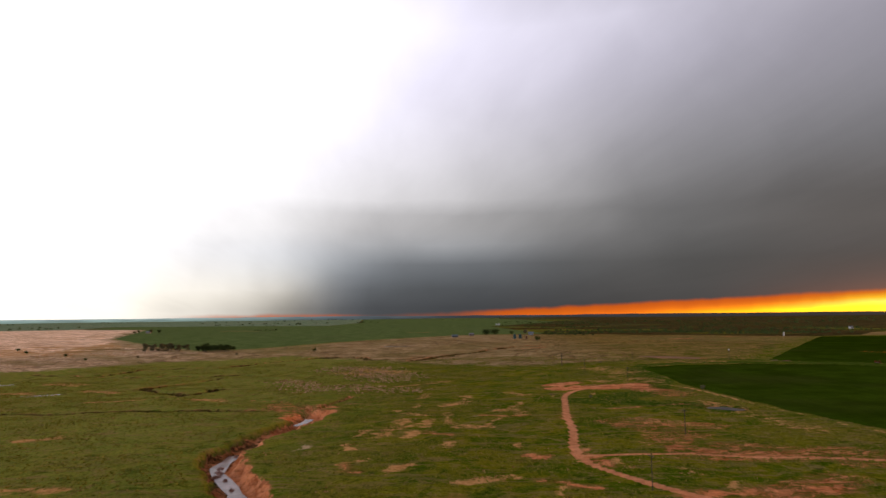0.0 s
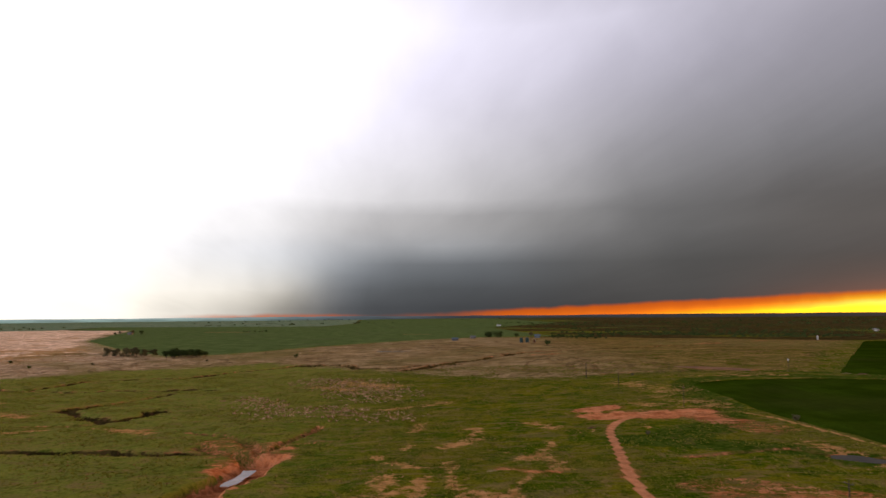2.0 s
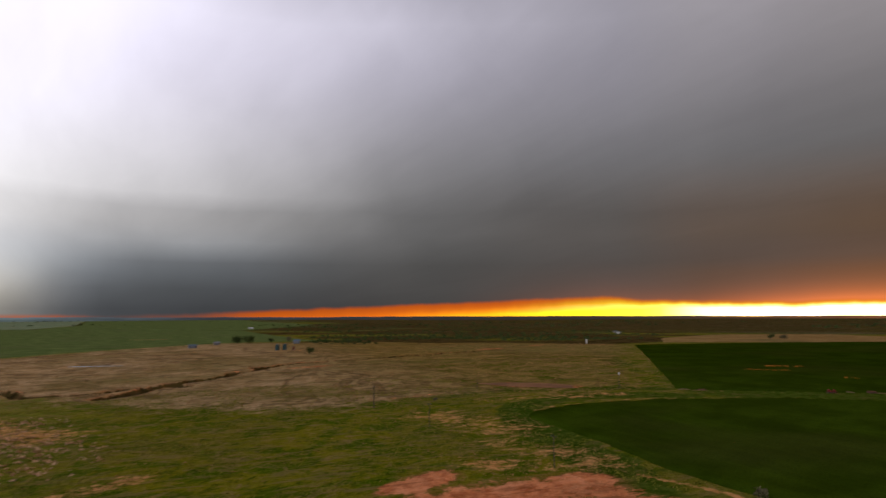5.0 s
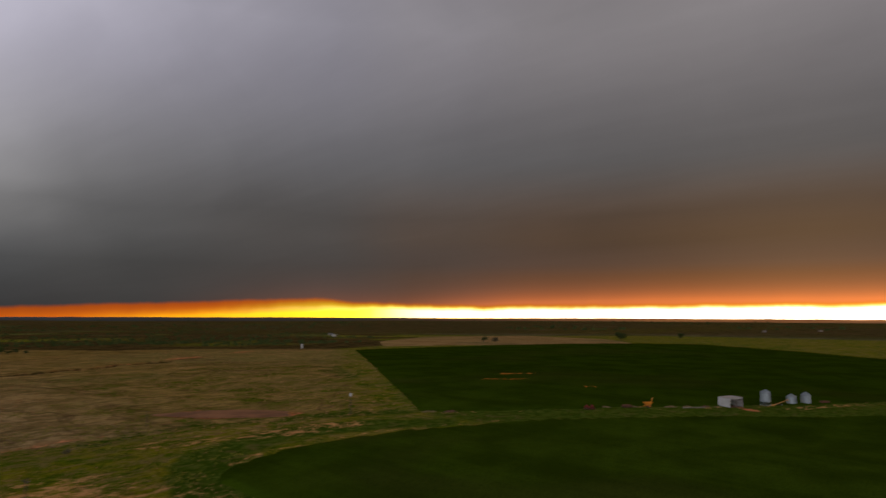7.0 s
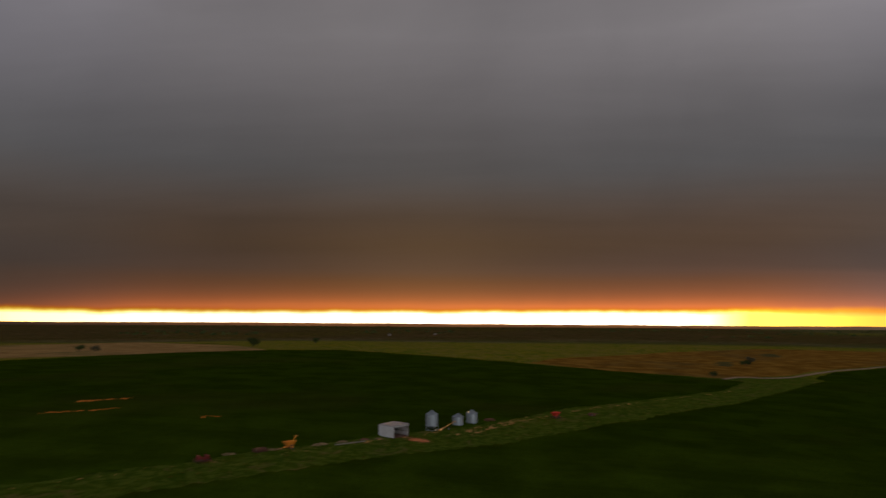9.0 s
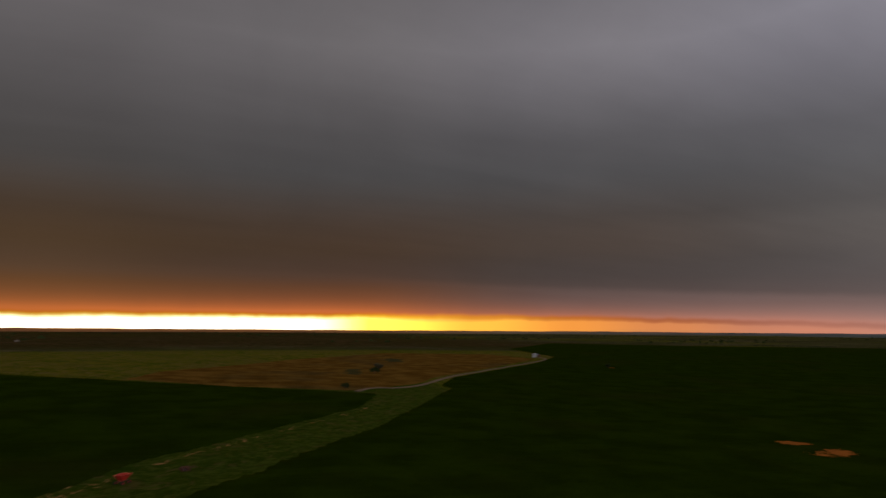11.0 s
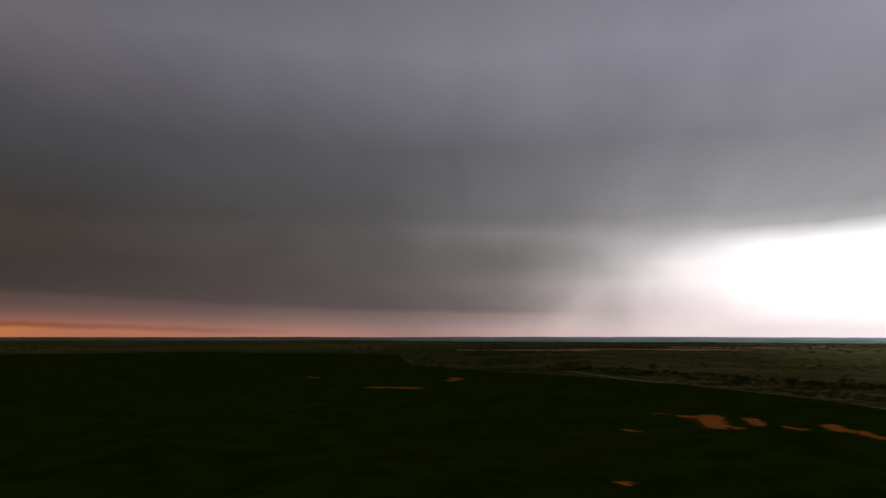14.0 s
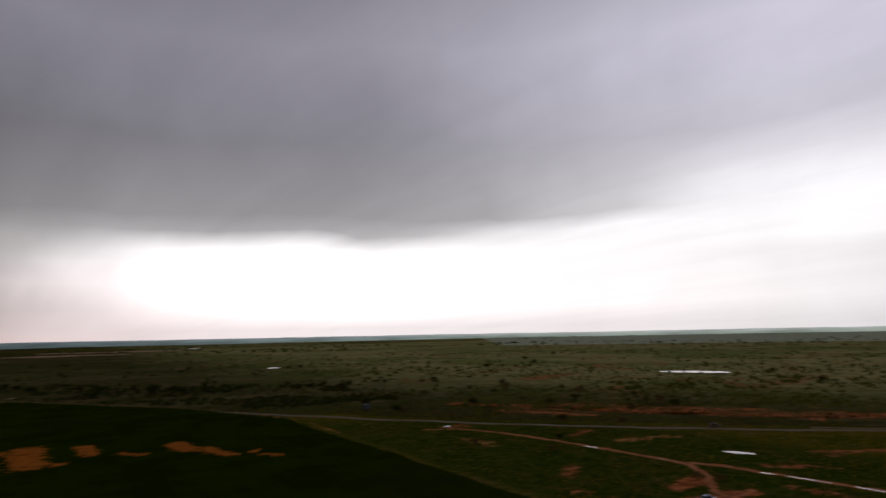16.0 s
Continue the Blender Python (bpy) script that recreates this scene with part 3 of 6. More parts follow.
def height(x, y):
    """The open land's height: low swells, and a slow rise towards the horizon."""
    x, y = np.asarray(x, float), np.asarray(y, float)
    z = np.zeros(np.broadcast(x, y).shape)
    for cx, cy, s, a in HILLS:
        z = z + a * np.exp(-((x - cx) ** 2 + (y - cy) ** 2) / (2 * s * s))
    r = np.hypot(x - MIDDLE[0], y - MIDDLE[1])
    near = np.clip(1.3 - r / 700, 0, 1)
    z = z + near * ((wave_noise(x, y, 22) - 0.5) * 0.7 + (wave_noise(x, y, 6, 1) - 0.5) * 0.22)
    ridge = np.clip((r - 1500) / 2500, 0, 1) * (wave_noise(x, y, 700, 3) - 0.5) * 6
    bearing = np.degrees(np.arctan2(x - MIDDLE[0], y - MIDDLE[1])) % 360
    rise = 10 - 6 * step(135, 165, bearing) * (1 - step(238, 262, bearing))
    return z + rise * np.clip((r - 900) / 3600, 0, 1) ** 1.3 + ridge


def step(a, b, v):
    t = np.clip((v - a) / (b - a), 0, 1)
    return t * t * (3 - 2 * t)


def along(points, x, y, reach=60.0):
    """Distance of the places (x, y) to a line through the points; far ones are left at reach."""
    p = np.array(points, float)
    out = np.full(x.shape, reach)
    lo, hi = p.min(0) - reach, p.max(0) + reach
    near = (x > lo[0]) & (x < hi[0]) & (y > lo[1]) & (y < hi[1])
    if not near.any():
        return out
    xs, ys, best = x[near], y[near], out[near]
    for (ax, ay), (bx, by) in zip(p, p[1:]):
        dx, dy = bx - ax, by - ay
        t = np.clip(((xs - ax) * dx + (ys - ay) * dy) / (dx * dx + dy * dy + 1e-9), 0, 1)
        best = np.minimum(best, np.hypot(xs - ax - t * dx, ys - ay - t * dy))
    out[near] = best
    return out


def within(points, x, y):
    """Signed distance to a closed outline, positive inside."""
    p = np.array(points, float)
    d = along([*points, points[0]], x, y, 120.0)
    odd = np.zeros(x.shape, bool)
    for (ax, ay), (bx, by) in zip(p, np.roll(p, -1, 0)):
        if ay != by:
            odd ^= ((ay > y) != (by > y)) & (x < (bx - ax) * (y - ay) / (by - ay) + ax)
    return np.where(odd, d, -d)


def smooth(points, rounds=2):
    """Corner cutting: a softer line through the same places."""
    p = [tuple(map(float, q)) for q in points]
    for _ in range(rounds):
        q = [p[0]]
        for a, b in zip(p, p[1:]):
            q += [(a[0] * 0.75 + b[0] * 0.25, a[1] * 0.75 + b[1] * 0.25), (a[0] * 0.25 + b[0] * 0.75, a[1] * 0.25 + b[1] * 0.75)]
        p = q + [p[-1]]
    return p


CREEK = smooth([(-30, 95), (-36, 112), (-39, 130), (-43, 141), (-49, 153), (-56, 165), (-57, 180), (-56, 200), (-52, 212), (-48, 230), (-48, 250)], 1)
GULLIES = [  # line, half width, depth
    (smooth([(-230, 262), (-172, 263), (-137, 265), (-120, 269), (-109, 270), (-92, 265), (-77, 262), (-65, 263), (-52, 254)]), 2.8, 1.5),
    (smooth([(-275, 452), (-245, 447), (-226, 443), (-226, 464), (-215, 487), (-194, 496), (-167, 503), (-148, 514), (-136, 540), (-115, 555), (-102, 568), (-70, 560)]), 3.2, 1.6),
    (smooth([(-240, 446), (-226, 443), (-197, 432), (-175, 439), (-153, 440), (-137, 440), (-120, 432)]), 3.0, 1.8),
    (smooth([(-162, 361), (-163, 371), (-158, 380), (-152, 394), (-146, 408), (-143, 422)]), 3.2, 1.8),
    (smooth([(-162, 361), (-147, 351), (-135, 339), (-122, 324), (-122, 334), (-124, 352), (-118, 356)]), 3.0, 1.6),
    (smooth([(-162, 320), (-148, 321), (-133, 318), (-124, 322)]), 1.6, 0.8),
    (smooth([(-102, 568), (-70, 560), (-49, 526), (-30, 537), (-2, 547), (12, 560), (26, 570), (50, 610), (79, 637), (130, 647), (199, 670), (260, 700)]), 4.6, 2.2),
]
GULLIES += [
    (smooth([(-24, 512), (-7, 532), (2, 552), (10, 538)]), 5.0, 2.0),
    (smooth([(82, 448), (100, 450), (114, 449)]), 1.5, 0.7),
    (smooth([(-84, 297), (-74, 287), (-65, 281), (-58, 271), (-51, 258)]), 2.0, 1.1),
    (smooth([(-72, 271), (-62, 264), (-54, 256)]), 1.6, 0.9),
    (smooth([(-50, 258), (-47, 268), (-40, 270), (-30, 271)]), 1.3, 0.8),
    (smooth([(-48, 262), (-46, 276), (-45, 286), (-43, 300)]), 1.4, 0.8),
    (smooth([(40, -185), (22, -152), (10, -125), (-2, -98), (-16, -77), (-28, -56), (-45, -30), (-72, -14), (-110, 10)]), 4.0, 1.9),
    (smooth([(60, 240), (84, 246), (92, 236), (100, 233)]), 0.8, 0.4),
]
TRACKS = [  # line, half width
    (smooth([(64, 302), (56, 293), (49, 277), (46, 258), (43, 240), (40, 222), (38, 200), (34, 180), (32, 166), (33, 154), (40, 138), (50, 124), (72, 92), (95, 60), (101, 31), (86, 16), (77, 4), (75, -8), (76, -29), (77, -48), (80, -76), (88, -103), (101, -110)]), 0.66),
    (smooth([(33, 164), (45, 164), (60, 164), (70, 160), (82, 157), (99, 153), (118, 150)]), 0.5),
    (smooth([(75, 0), (70, 9), (69, 19), (68, 27), (68, 39), (67, 62)]), 0.8),
]
SANDY = [  # line, half width
    (smooth([(296, 334), (302, 330), (317, 326), (333, 322), (352, 316)]), 0.7),
    (smooth([(300, 328), (318, 323), (336, 318)]), 0.5),
    (smooth([(100, 306), (105, 288), (110, 257), (113, 222), (121, 189), (126, 150)]), 1.0),
    (smooth([(203, 414), (300, 560), (398, 702)]), 1.2),
]
SANDY += [
    (smooth([(201, 412), (241, 377), (284, 349), (318, 325), (366, 304), (490, 224)]), 1.3),
    (smooth([(233, 361), (290, 314), (343, 284), (420, 236), (541, 174), (584, 158)]), 1.0),
    (smooth([(120, 391), (140, 400), (172, 398), (211, 383)]), 1.2),
    (smooth([(130, -6), (131, -60), (130, -110), (133, -190), (158, -268), (246, -404), (346, -498), (617, -668)]), 0.6),
]
SANDY += [
    (smooth([(154, 1300), (165, 1100), (215, 1050), (300, 980)]), 5.0),
]
RILLS = [  # ground cut up by thin red rills: two ends and a radius
    (52, 212, 78, 201, 5), (56, 202, 66, 188, 6), (62, 188, 60, 176, 5), (60, 165, 92, 158, 6), (72, 172, 100, 160, 5), (62, 128, 80, 138, 5), (92, 150, 110, 144, 4), (84, 300, 96, 272, 6), (-52, 262, -66, 276, 6), (20, -140, -5, -110, 10), (-10, -100, -30, -75, 10), (-25, -60, -60, -30, 9),
]
RED_SPOTS = [  # two ends and a radius
    (55, 306, 84, 304, 8.5), (52, 318, 60, 322, 4), (84, 300, 88, 290, 3), (36, 152, 34, 168, 2.6), (48, 128, 76, 131, 4.5), (60, 128, 70, 120, 4), (40, 221, 41, 228, 2.5),  (60, 174, 55, 168, 2.2), (62, 165, 84, 160, 2.2), (26, 166, 22, 163, 1.6), 
]
RED_SPOTS += [
    (-180, -330, -120, -312, 5), (-258, -400, -242, -330, 10), (97, 17, 88, 16, 3.0), (104, 28, 92, 31, 3.4), (78, 33, 79, 47, 2.2), (34, 18, 17, 20, 2.6), (60, 14, 52, 17, 1.6), (90, -112, 84, -108, 4), (60, 16, 50, 30, 2.0), (30, 12, 8, 30, 3.0), (-48, 252, -52, 238, 7.0), (-44, 262, -50, 272, 3.0), (-270, -438, -300, -410, 9), (-140, -318, -100, -296, 16), (-93, -193, -86, -188, 6), (24, -150, 4, -112, 8), (-4, -104, -22, -66, 7), (-40, -32, -70, -16, 7), (40, -140, 20, -100, 5), (-130, -320, -96, -300, 9), (-30, -90, -50, -60, 5),
]
RED_SPOTS += [
    (0, -140, -20, -110, 5), (104, 46, 110, 36, 4.0), (118, 30, 112, 44, 3.0), (112, -8, 104, -16, 2.6), (66, -60, 52, -66, 2.6), (30, 44, 44, 60, 4.0), (289, 341, 284, 338, 1.6), (80, 771, 100, 765, 4.0), (70, 600, 92, 606, 5.0), (240, 700, 262, 712, 6.0), (310, 742, 330, 760, 7.0), 
]
RED_SPOTS += [
    (-20, 150, -24, 158, 1.4), (20, 166, 24, 163, 1.6), (20, 140, 30, 136, 3.0), (0, 128, 10, 126, 2.5), (-6, 200, 2, 196, 2.0), (14, 232, 24, 226, 2.5),
]
SWALES = [  # damp green hollows: line, half width
    (smooth([(60, 262), (90, 285), (102, 330), (112, 395), (150, 418), (190, 398)]), 10),
    (smooth([(96, 233), (80, 250), (50, 262)]), 9),
    (smooth([(110, 440), (135, 448), (160, 436), (196, 420)]), 7),
    (smooth([(20, 470), (70, 520), (120, 560), (220, 610)]), 9),
    (smooth([(250, 520), (290, 600), (340, 690)]), 8),
]
TAN_SPOTS = [
    (-24, 158, -20, 163, 2.4), (-21, 198, -8, 217, 2.5), (-13, 150, -10, 155, 2.5), (4, 140, 14, 144, 3.0), (34, 283, 28, 292, 4.0), (-54, 450, -30, 423, 13), (-66, 436, -48, 416, 8), (-124, 200, -118, 204, 3), (-229, 396, -214, 388, 9), (88, 400, 100, 366, 14), (118, 424, 170, 412, 7), (90, 350, 100, 320, 9), (-160, 150, -110, 148, 5), (95, 250, 104, 190, 5), (74, 330, 92, 318, 8),
]
TAN_SPOTS += [
    (20, 240, 26, 250, 3), (-100, 140, -80, 136, 3), (4, 210, 12, 206, 2), (-14, 240, -6, 236, 2.4), (60, -40, 40, -36, 4), (100, -60, 100, -80, 4), (-120, 310, -100, 300, 4), (0, 260, 10, 270, 3), (-20, 340, 0, 350, 5),
]
strewn = random.Random(5)
for _ in range(20):
    qx, qy, qr = strewn.uniform(-30, 62), strewn.uniform(122, 300), strewn.uniform(0.7, 2.2)
    TAN_SPOTS.append((qx, qy, qx + strewn.uniform(-2, 2), qy + strewn.uniform(3, 11), qr))
TAN_SPOTS += [(-15, 214, -13, 226, 3.4), (-7, 210, -5, 224, 2.6), (1, 214, 2, 226, 2.2), (-19, 194, -18, 208, 3.0), (-11, 192, -9, 202, 2.8), (-26, 194, -25, 204, 2.4), (-10, 286, -8, 300, 2.6), (8, 270, 9, 288, 2.6)]
TAN_SPOTS += [(25, 242, 27, 229, 2.8), (21, 229, 12, 207, 1.5), (-160, 300, -140, 305, 3.0), (-170, 346, -190, 356, 6), (-240, 330, -215, 345, 8)]
TAN_LAND = [(-1500, 250), (-700, 360), (-308, 464), (-228, 545), (-133, 588), (-60, 530), (0, 470), (60, 432), (115, 436), (165, 412), (201, 415), (398, 705), (430, 840), (250, 930), (54, 985),
            (-123, 780), (-194, 684), (-245, 664), (-317, 740), (-523, 1055), (-765, 1717), (-1500, 2100)]
WHEAT_SOUTH = [(118, 388), (140, 397), (172, 394), (211, 379), (233, 364), (258, 347), (290, 318), (343, 287), (420, 239), (492, 203), (541, 178), (580, 159), (600, 160), (672, 128), (742, 73), (890, -47),
               (1010, -125), (1300, -180), (1700, -460), (1440, -690), (1250, -980), (975, -1020), (781, -1030), (700, -850), (600, -650), (348, -492), (248, -398), (163, -266), (137, -194), (134, -95), (135, -7), (134, 90), (124, 189), (115, 222), (112, 257), (107, 288), (110, 330), (113, 380)]
WHEAT_NORTH = [(201, 415), (216, 401), (241, 381), (262, 370), (284, 354), (314, 330), (364, 309), (490, 230), (545, 212), (556, 228), (610, 322), (670, 421), (727, 549), (687, 601), (600, 647), (514, 676), (398, 705)]
GREEN_NORTH = [(-317, 743), (-245, 667), (-194, 687), (-123, 783), (54, 988), (160, 1010), (150, 1300), (125, 1745), (-300, 2050), (-1101, 2216), (-954, 1769), (-765, 1717), (-523, 1058)]
STUBBLE_EAST = [(465, 746), (552, 668), (600, 650), (687, 605), (790, 700), (951, 952), (769, 1006), (544, 849)]
FALLOW_EAST = [(566, 224), (594, 290), (640, 352), (725, 338), (820, 285), (953, 224), (1135, 85), (1090, -60), (960, -75), (742, 88), (672, 143), (617, 170), (580, 205)]
SCRUB = [(137, -194), (163, -266), (248, -398), (348, -492), (600, -650), (700, -850), (781, -1040), (1300, -2200), (-1800, -2600), (-1800, 0), (-400, 60), (-110, 22), (-40, 8), (10, -50), (80, -135), (110, -190)]
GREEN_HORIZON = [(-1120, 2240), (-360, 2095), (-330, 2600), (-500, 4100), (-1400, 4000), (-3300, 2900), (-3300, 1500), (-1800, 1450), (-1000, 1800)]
BURNT = [(130, 900), (290, 810), (400, 775), (540, 870), (700, 1030), (900, 1500), (900, 2600), (100, 2600), (200, 1300)]


def spots(rows, x, y, soft=0.5):
    """Mask of rounded patches."""
    m = np.zeros(x.shape)
    for ax, ay, bx, by, r in rows:
        d = along([(ax, ay), (bx, by)], x, y, r * 3 + 4)
        m = np.maximum(m, 1 - step(r * (1 - soft), r * (1 + soft) + 0.4, d))
    return m


PONDS = [  # name label, centre, half length, half width, turn, level below the land
    ("small muddy stock pond in short grass", 96.5, 232.5, 5.6, 3.3, -35, 0.12), ("long shallow red-brown stock pond in dry grass", 155, 457, 19.5, 8.2, -42, 0.1), ("shallow bright puddle on the pasture", -202, 338, 10, 2.2, 35, 0.25), ("small bright puddle beside a gully", -258, 389, 7, 2.2, 30, 0.25), ("small bright puddle in a red gully", -123, 327, 4.0, 1.6, 30, 0.9), ("bright shallow pond among dry grass", -42, 678, 19, 5, -8, 0.3), ("bright pond in open scrubland", -255, -266, 26, 12, 118, 0.4), ("small bright pond among brush", 0, -697, 9, 6, 120, 0.3), ("far bright reservoir", -217, -2490, 24, 30, 120, 0.3), ("rain puddle beside the dirt track", 48, -2, 4.2, 1.8, 110, 0.12), ("rain puddle at the track's end", 89, -113, 1.6, 0.8, 30, 0.10),
]


def ponded(x, y):
    """How deep the land is hollowed by the ponds."""
    z = np.zeros(x.shape)
    for _, cx, cy, a, b, turn_deg, deep in PONDS:
        c, s = math.cos(radians(turn_deg)), math.sin(radians(turn_deg))
        u, v = ((x - cx) * c + (y - cy) * s) / a, (-(x - cx) * s + (y - cy) * c) / b
        r = np.hypot(u, v) + (wave_noise(x, y, max(b, 2), 5) - 0.5) * 0.35
        z = np.maximum(z, (deep + 0.35) * (1 - step(0.85, 1.45, r)))
    return z


def ground_mesh():
    def lines(parts, ends, growth=1.045):
        out = []
        for a, b, s in parts:
            out += list(np.arange(a, b, s))
        out.append(parts[-1][1])
        s = parts[0][2]
        while out[0] > ends[0]:
            s = min(s * growth, 160)
            out.insert(0, out[0] - s)
        s = parts[-1][2]
        while out[-1] < ends[1]:
            s = min(s * growth, 160)
            out.append(out[-1] + s)
        return np.array(out)

    xs = lines([(-340, -130, 2.4), (-130, 115, 0.95), (115, 380, 2.8)], (-4350, 4590))
    ys = lines([(-230, 95, 2.6), (95, 330, 0.95), (330, 700, 2.2)], (-4320, 4620))
    x, y = np.meshgrid(xs, ys)
    z = height(x, y)
    jag = (wave_noise(x, y, 5.0, 8) - 0.5) * 3.2 + (wave_noise(x, y, 2.2, 9) - 0.5) * 1.6
    d = along(CREEK, x, y, 30) + jag
    cut = 1 - step(2.4, 4.8, d)
    z = z - 2.9 * cut
    west = x < np.interp(y, [q[1] for q in CREEK], [q[0] for q in CREEK])
    soil = 1.1 * (1 - step(np.where(west, 2.4, 3.2), np.where(west, 4.2, 6.2), d))
    # Dark bank soil, with the shadow of the steep west side put into it.
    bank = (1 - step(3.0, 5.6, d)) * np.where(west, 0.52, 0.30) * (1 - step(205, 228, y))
    z = z + 0.5 * np.exp(-((d - 4.6) / 0.9) ** 2) * (wave_noise(x, y, 3, 4) - 0.3)
    cuts = np.zeros(x.shape)
    for pts, half, deep in GULLIES:
        bend = min(1.0, half / 4)
        d = along(pts, x + bend * 11 * (wave_noise(x, y, 17, 61) - 0.5), y + bend * 11 * (wave_noise(x, y, 17, 62) - 0.5), 30) + jag * min(0.8, half / 4)
        patch = 0.55 + 0.75 * wave_noise(x, y, 26, 12)
        z = z - 1.5 * deep * (1 - step(half * 0.35, half * 1.0, d)) * np.minimum(patch, 1)
        red_cut = 0.68 if pts[0][1] < 0 else 0.46
        soil = np.maximum(soil, (1 - step(half * 0.7, half * 1.7, d)) * patch * red_cut)
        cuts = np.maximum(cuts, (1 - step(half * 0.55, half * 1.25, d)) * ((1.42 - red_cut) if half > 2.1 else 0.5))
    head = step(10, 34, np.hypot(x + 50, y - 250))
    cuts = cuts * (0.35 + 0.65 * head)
    z = z - 1.6 * (1 - step(3.0, 8.0, np.hypot((x + 49.5) * 1.1, (y - 237) * 0.75) + jag * 0.5)) * (1 - cut)
    soil = np.maximum(soil, 0.62 * (1 - step(4, 13, np.hypot((x + 50) * 0.8, y - 250) + jag * 2)))
    tread = np.zeros(x.shape)
    for pts, half in TRACKS:
        d = along(pts, x, y, 20)
        tread = np.maximum(tread, np.clip(0.5 + (half * 1.12 - d) / 6, 0, 1))
        z = z - 0.22 * (1 - step(half * 0.8, half * 1.7, d)) + 0.1 * np.exp(-(d / 0.5) ** 2)
    red = np.maximum(0.52 * spots(RED_SPOTS, x + jag, y + jag, 0.9), 0.85 * spots(RED_SPOTS[:3] + [(-48, 250, -51, 240, 5.0), (98, 17, 88, 16, 3.0), (104, 28, 92, 31, 3.2), (122, 6, 121, 20, 0.9), (288, 342.5, 285, 338, 1.5)], x + jag * 1.5, y + jag, 0.8))
    z = z - 0.18 * red * wave_noise(x, y, 4, 6)
    rills = spots(RILLS, x + jag, y + jag, 0.9)
    soil = np.maximum.reduce([soil, 0.5 * step(0.42, 0.58, tread), red])
    hollow = ponded(x, y)
    for _, cx, cy, a, b_, turn_deg, deep in PONDS:
        c, s = math.cos(radians(turn_deg)), math.sin(radians(turn_deg))
        rr = np.hypot(((x - cx) * c + (y - cy) * s) / a, (-(x - cx) * s + (y - cy) * c) / b_)
        level = float(height(np.array([cx]), np.array([cy]))[0]) - deep
        f_ = 1 - step(1.15, 1.9, rr)
        z = z * (1 - f_) + (level + 0.22) * f_
    z = z - hollow
    soil = np.maximum(soil, np.where((x < 200) & (y > 150), 0.5, 0.4) * step(0.01, 0.3, hollow))
    dry = ((0.95 - 0.42 * step(30, 190, x) * (1 - step(500, 900, y))) * step(-40, 40, within(TAN_LAND, x, y)))
    sand = np.zeros(x.shape)
    for pts, half in SANDY:
        sand = np.maximum(sand, np.where((x > 110) & (y > 150), 0.45, 0.62) * (1 - step(half * 0.3, half * 1.4, along(pts, x, y, 20) + jag * 0.18)))
    sand = np.maximum(sand, (0.60 - 0.12 * step(50, 85, x)) * spots(TAN_SPOTS, x + jag, y + jag, 0.9))
    # Sand colour also brightens the north-west range, in place of the sunlight there.
    sand = np.maximum(sand, 0.58 * (1 - step(-480, -60, x)) * step(480, 640, y) * step(-20, 40, within(TAN_LAND, x, y)))
    strip_side = np.maximum(0, 0.26 * (wave_noise(x, y, 14, 14) - 0.2)) * ((x > 190) & (y > 150))
    dry = np.maximum(dry, strip_side)
    bushy = np.maximum(step(-20, 20, within(SCRUB, x, y)), 0.34 * (1 - step(60, 110, y)) * (1 - step(128, 140, x)))
    r = np.hypot(x - MIDDLE[0], y - MIDDLE[1])
    bushy = np.maximum(bushy, step(900, 1300, r) * (0.35 + 0.5 * wave_noise(x, y, 300, 15)))
    burnt = np.maximum(step(-118, 110, within(BURNT, x, y) + 260 * (wave_noise(x, y, 90, 63) - 0.5)) * (0.36 + 0.75 * wave_noise(x, y, 120, 16)), step(900, 1500, r) * 0.6 * step(380.0, 640.0, x) * step(-1100.0, -200.0, y))
    # Gully cuts and creek banks take the same dark colour, without being burnt.
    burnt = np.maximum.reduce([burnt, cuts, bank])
    # Haze mask of the scrub: grows with distance, strongest to the west.
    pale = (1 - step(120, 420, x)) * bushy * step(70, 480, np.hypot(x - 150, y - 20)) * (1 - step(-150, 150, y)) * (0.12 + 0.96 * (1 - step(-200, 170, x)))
    olive = 0.6 * step(-340, -130, x) + 0.4 * step(40, 170, x)
    # Mask of the western light that is put into the grass colour.
    west_lit = (1 - step(-110, 10, x)) * step(60, 140, y)
    tan_in = step(-20, 40, within(TAN_LAND, x, y))
    # Strengthens westwards, where the painted sunlight and haze are brightest.
    straw = tan_in * (0.48 * (1 - step(-560, -260, x)) * step(480, 620, y) + 0.20 * (1 - step(-250, 120, x)) * step(560, 700, y))
    west_lit = np.maximum(west_lit, 0.8 * step(430, 600, y) * (1 - step(0, 120, x)))
    lush = 0.75 * (1 - step(70, 110, y)) * (1 - step(128, 140, x)) * step(-20, 60, x) * step(-230, -110, y)
    lush = lush * (1 - step(-20, 25, within(SCRUB, x, y)))
    for pts, half in SWALES:
        lush = np.maximum(lush, 0.72 * (1 - step(half * 0.4, half * 1.3, along(pts, x, y, 50) + jag)))
    lush = np.maximum(lush, 0.64 * step(188, 205, x) * step(120, 180, y) * (1 - step(600, 680, x)) * (1 - step(405, 425, y)))
    lush = np.maximum(lush, 0.3 * step(420, 600, x) * step(-200, 0, y) * (1 - step(1100, 1500, r)))
    ny, nx = x.shape
    me = bpy.data.meshes.new("ground")
    idx = np.arange(nx * ny).reshape(ny, nx)
    quads = np.stack([idx[:-1, :-1], idx[:-1, 1:], idx[1:, 1:], idx[1:, :-1]], -1).reshape(-1, 4)
    me.vertices.add(nx * ny)
    me.vertices.foreach_set("co", np.stack([x, y, z], -1).astype(np.float32).ravel())
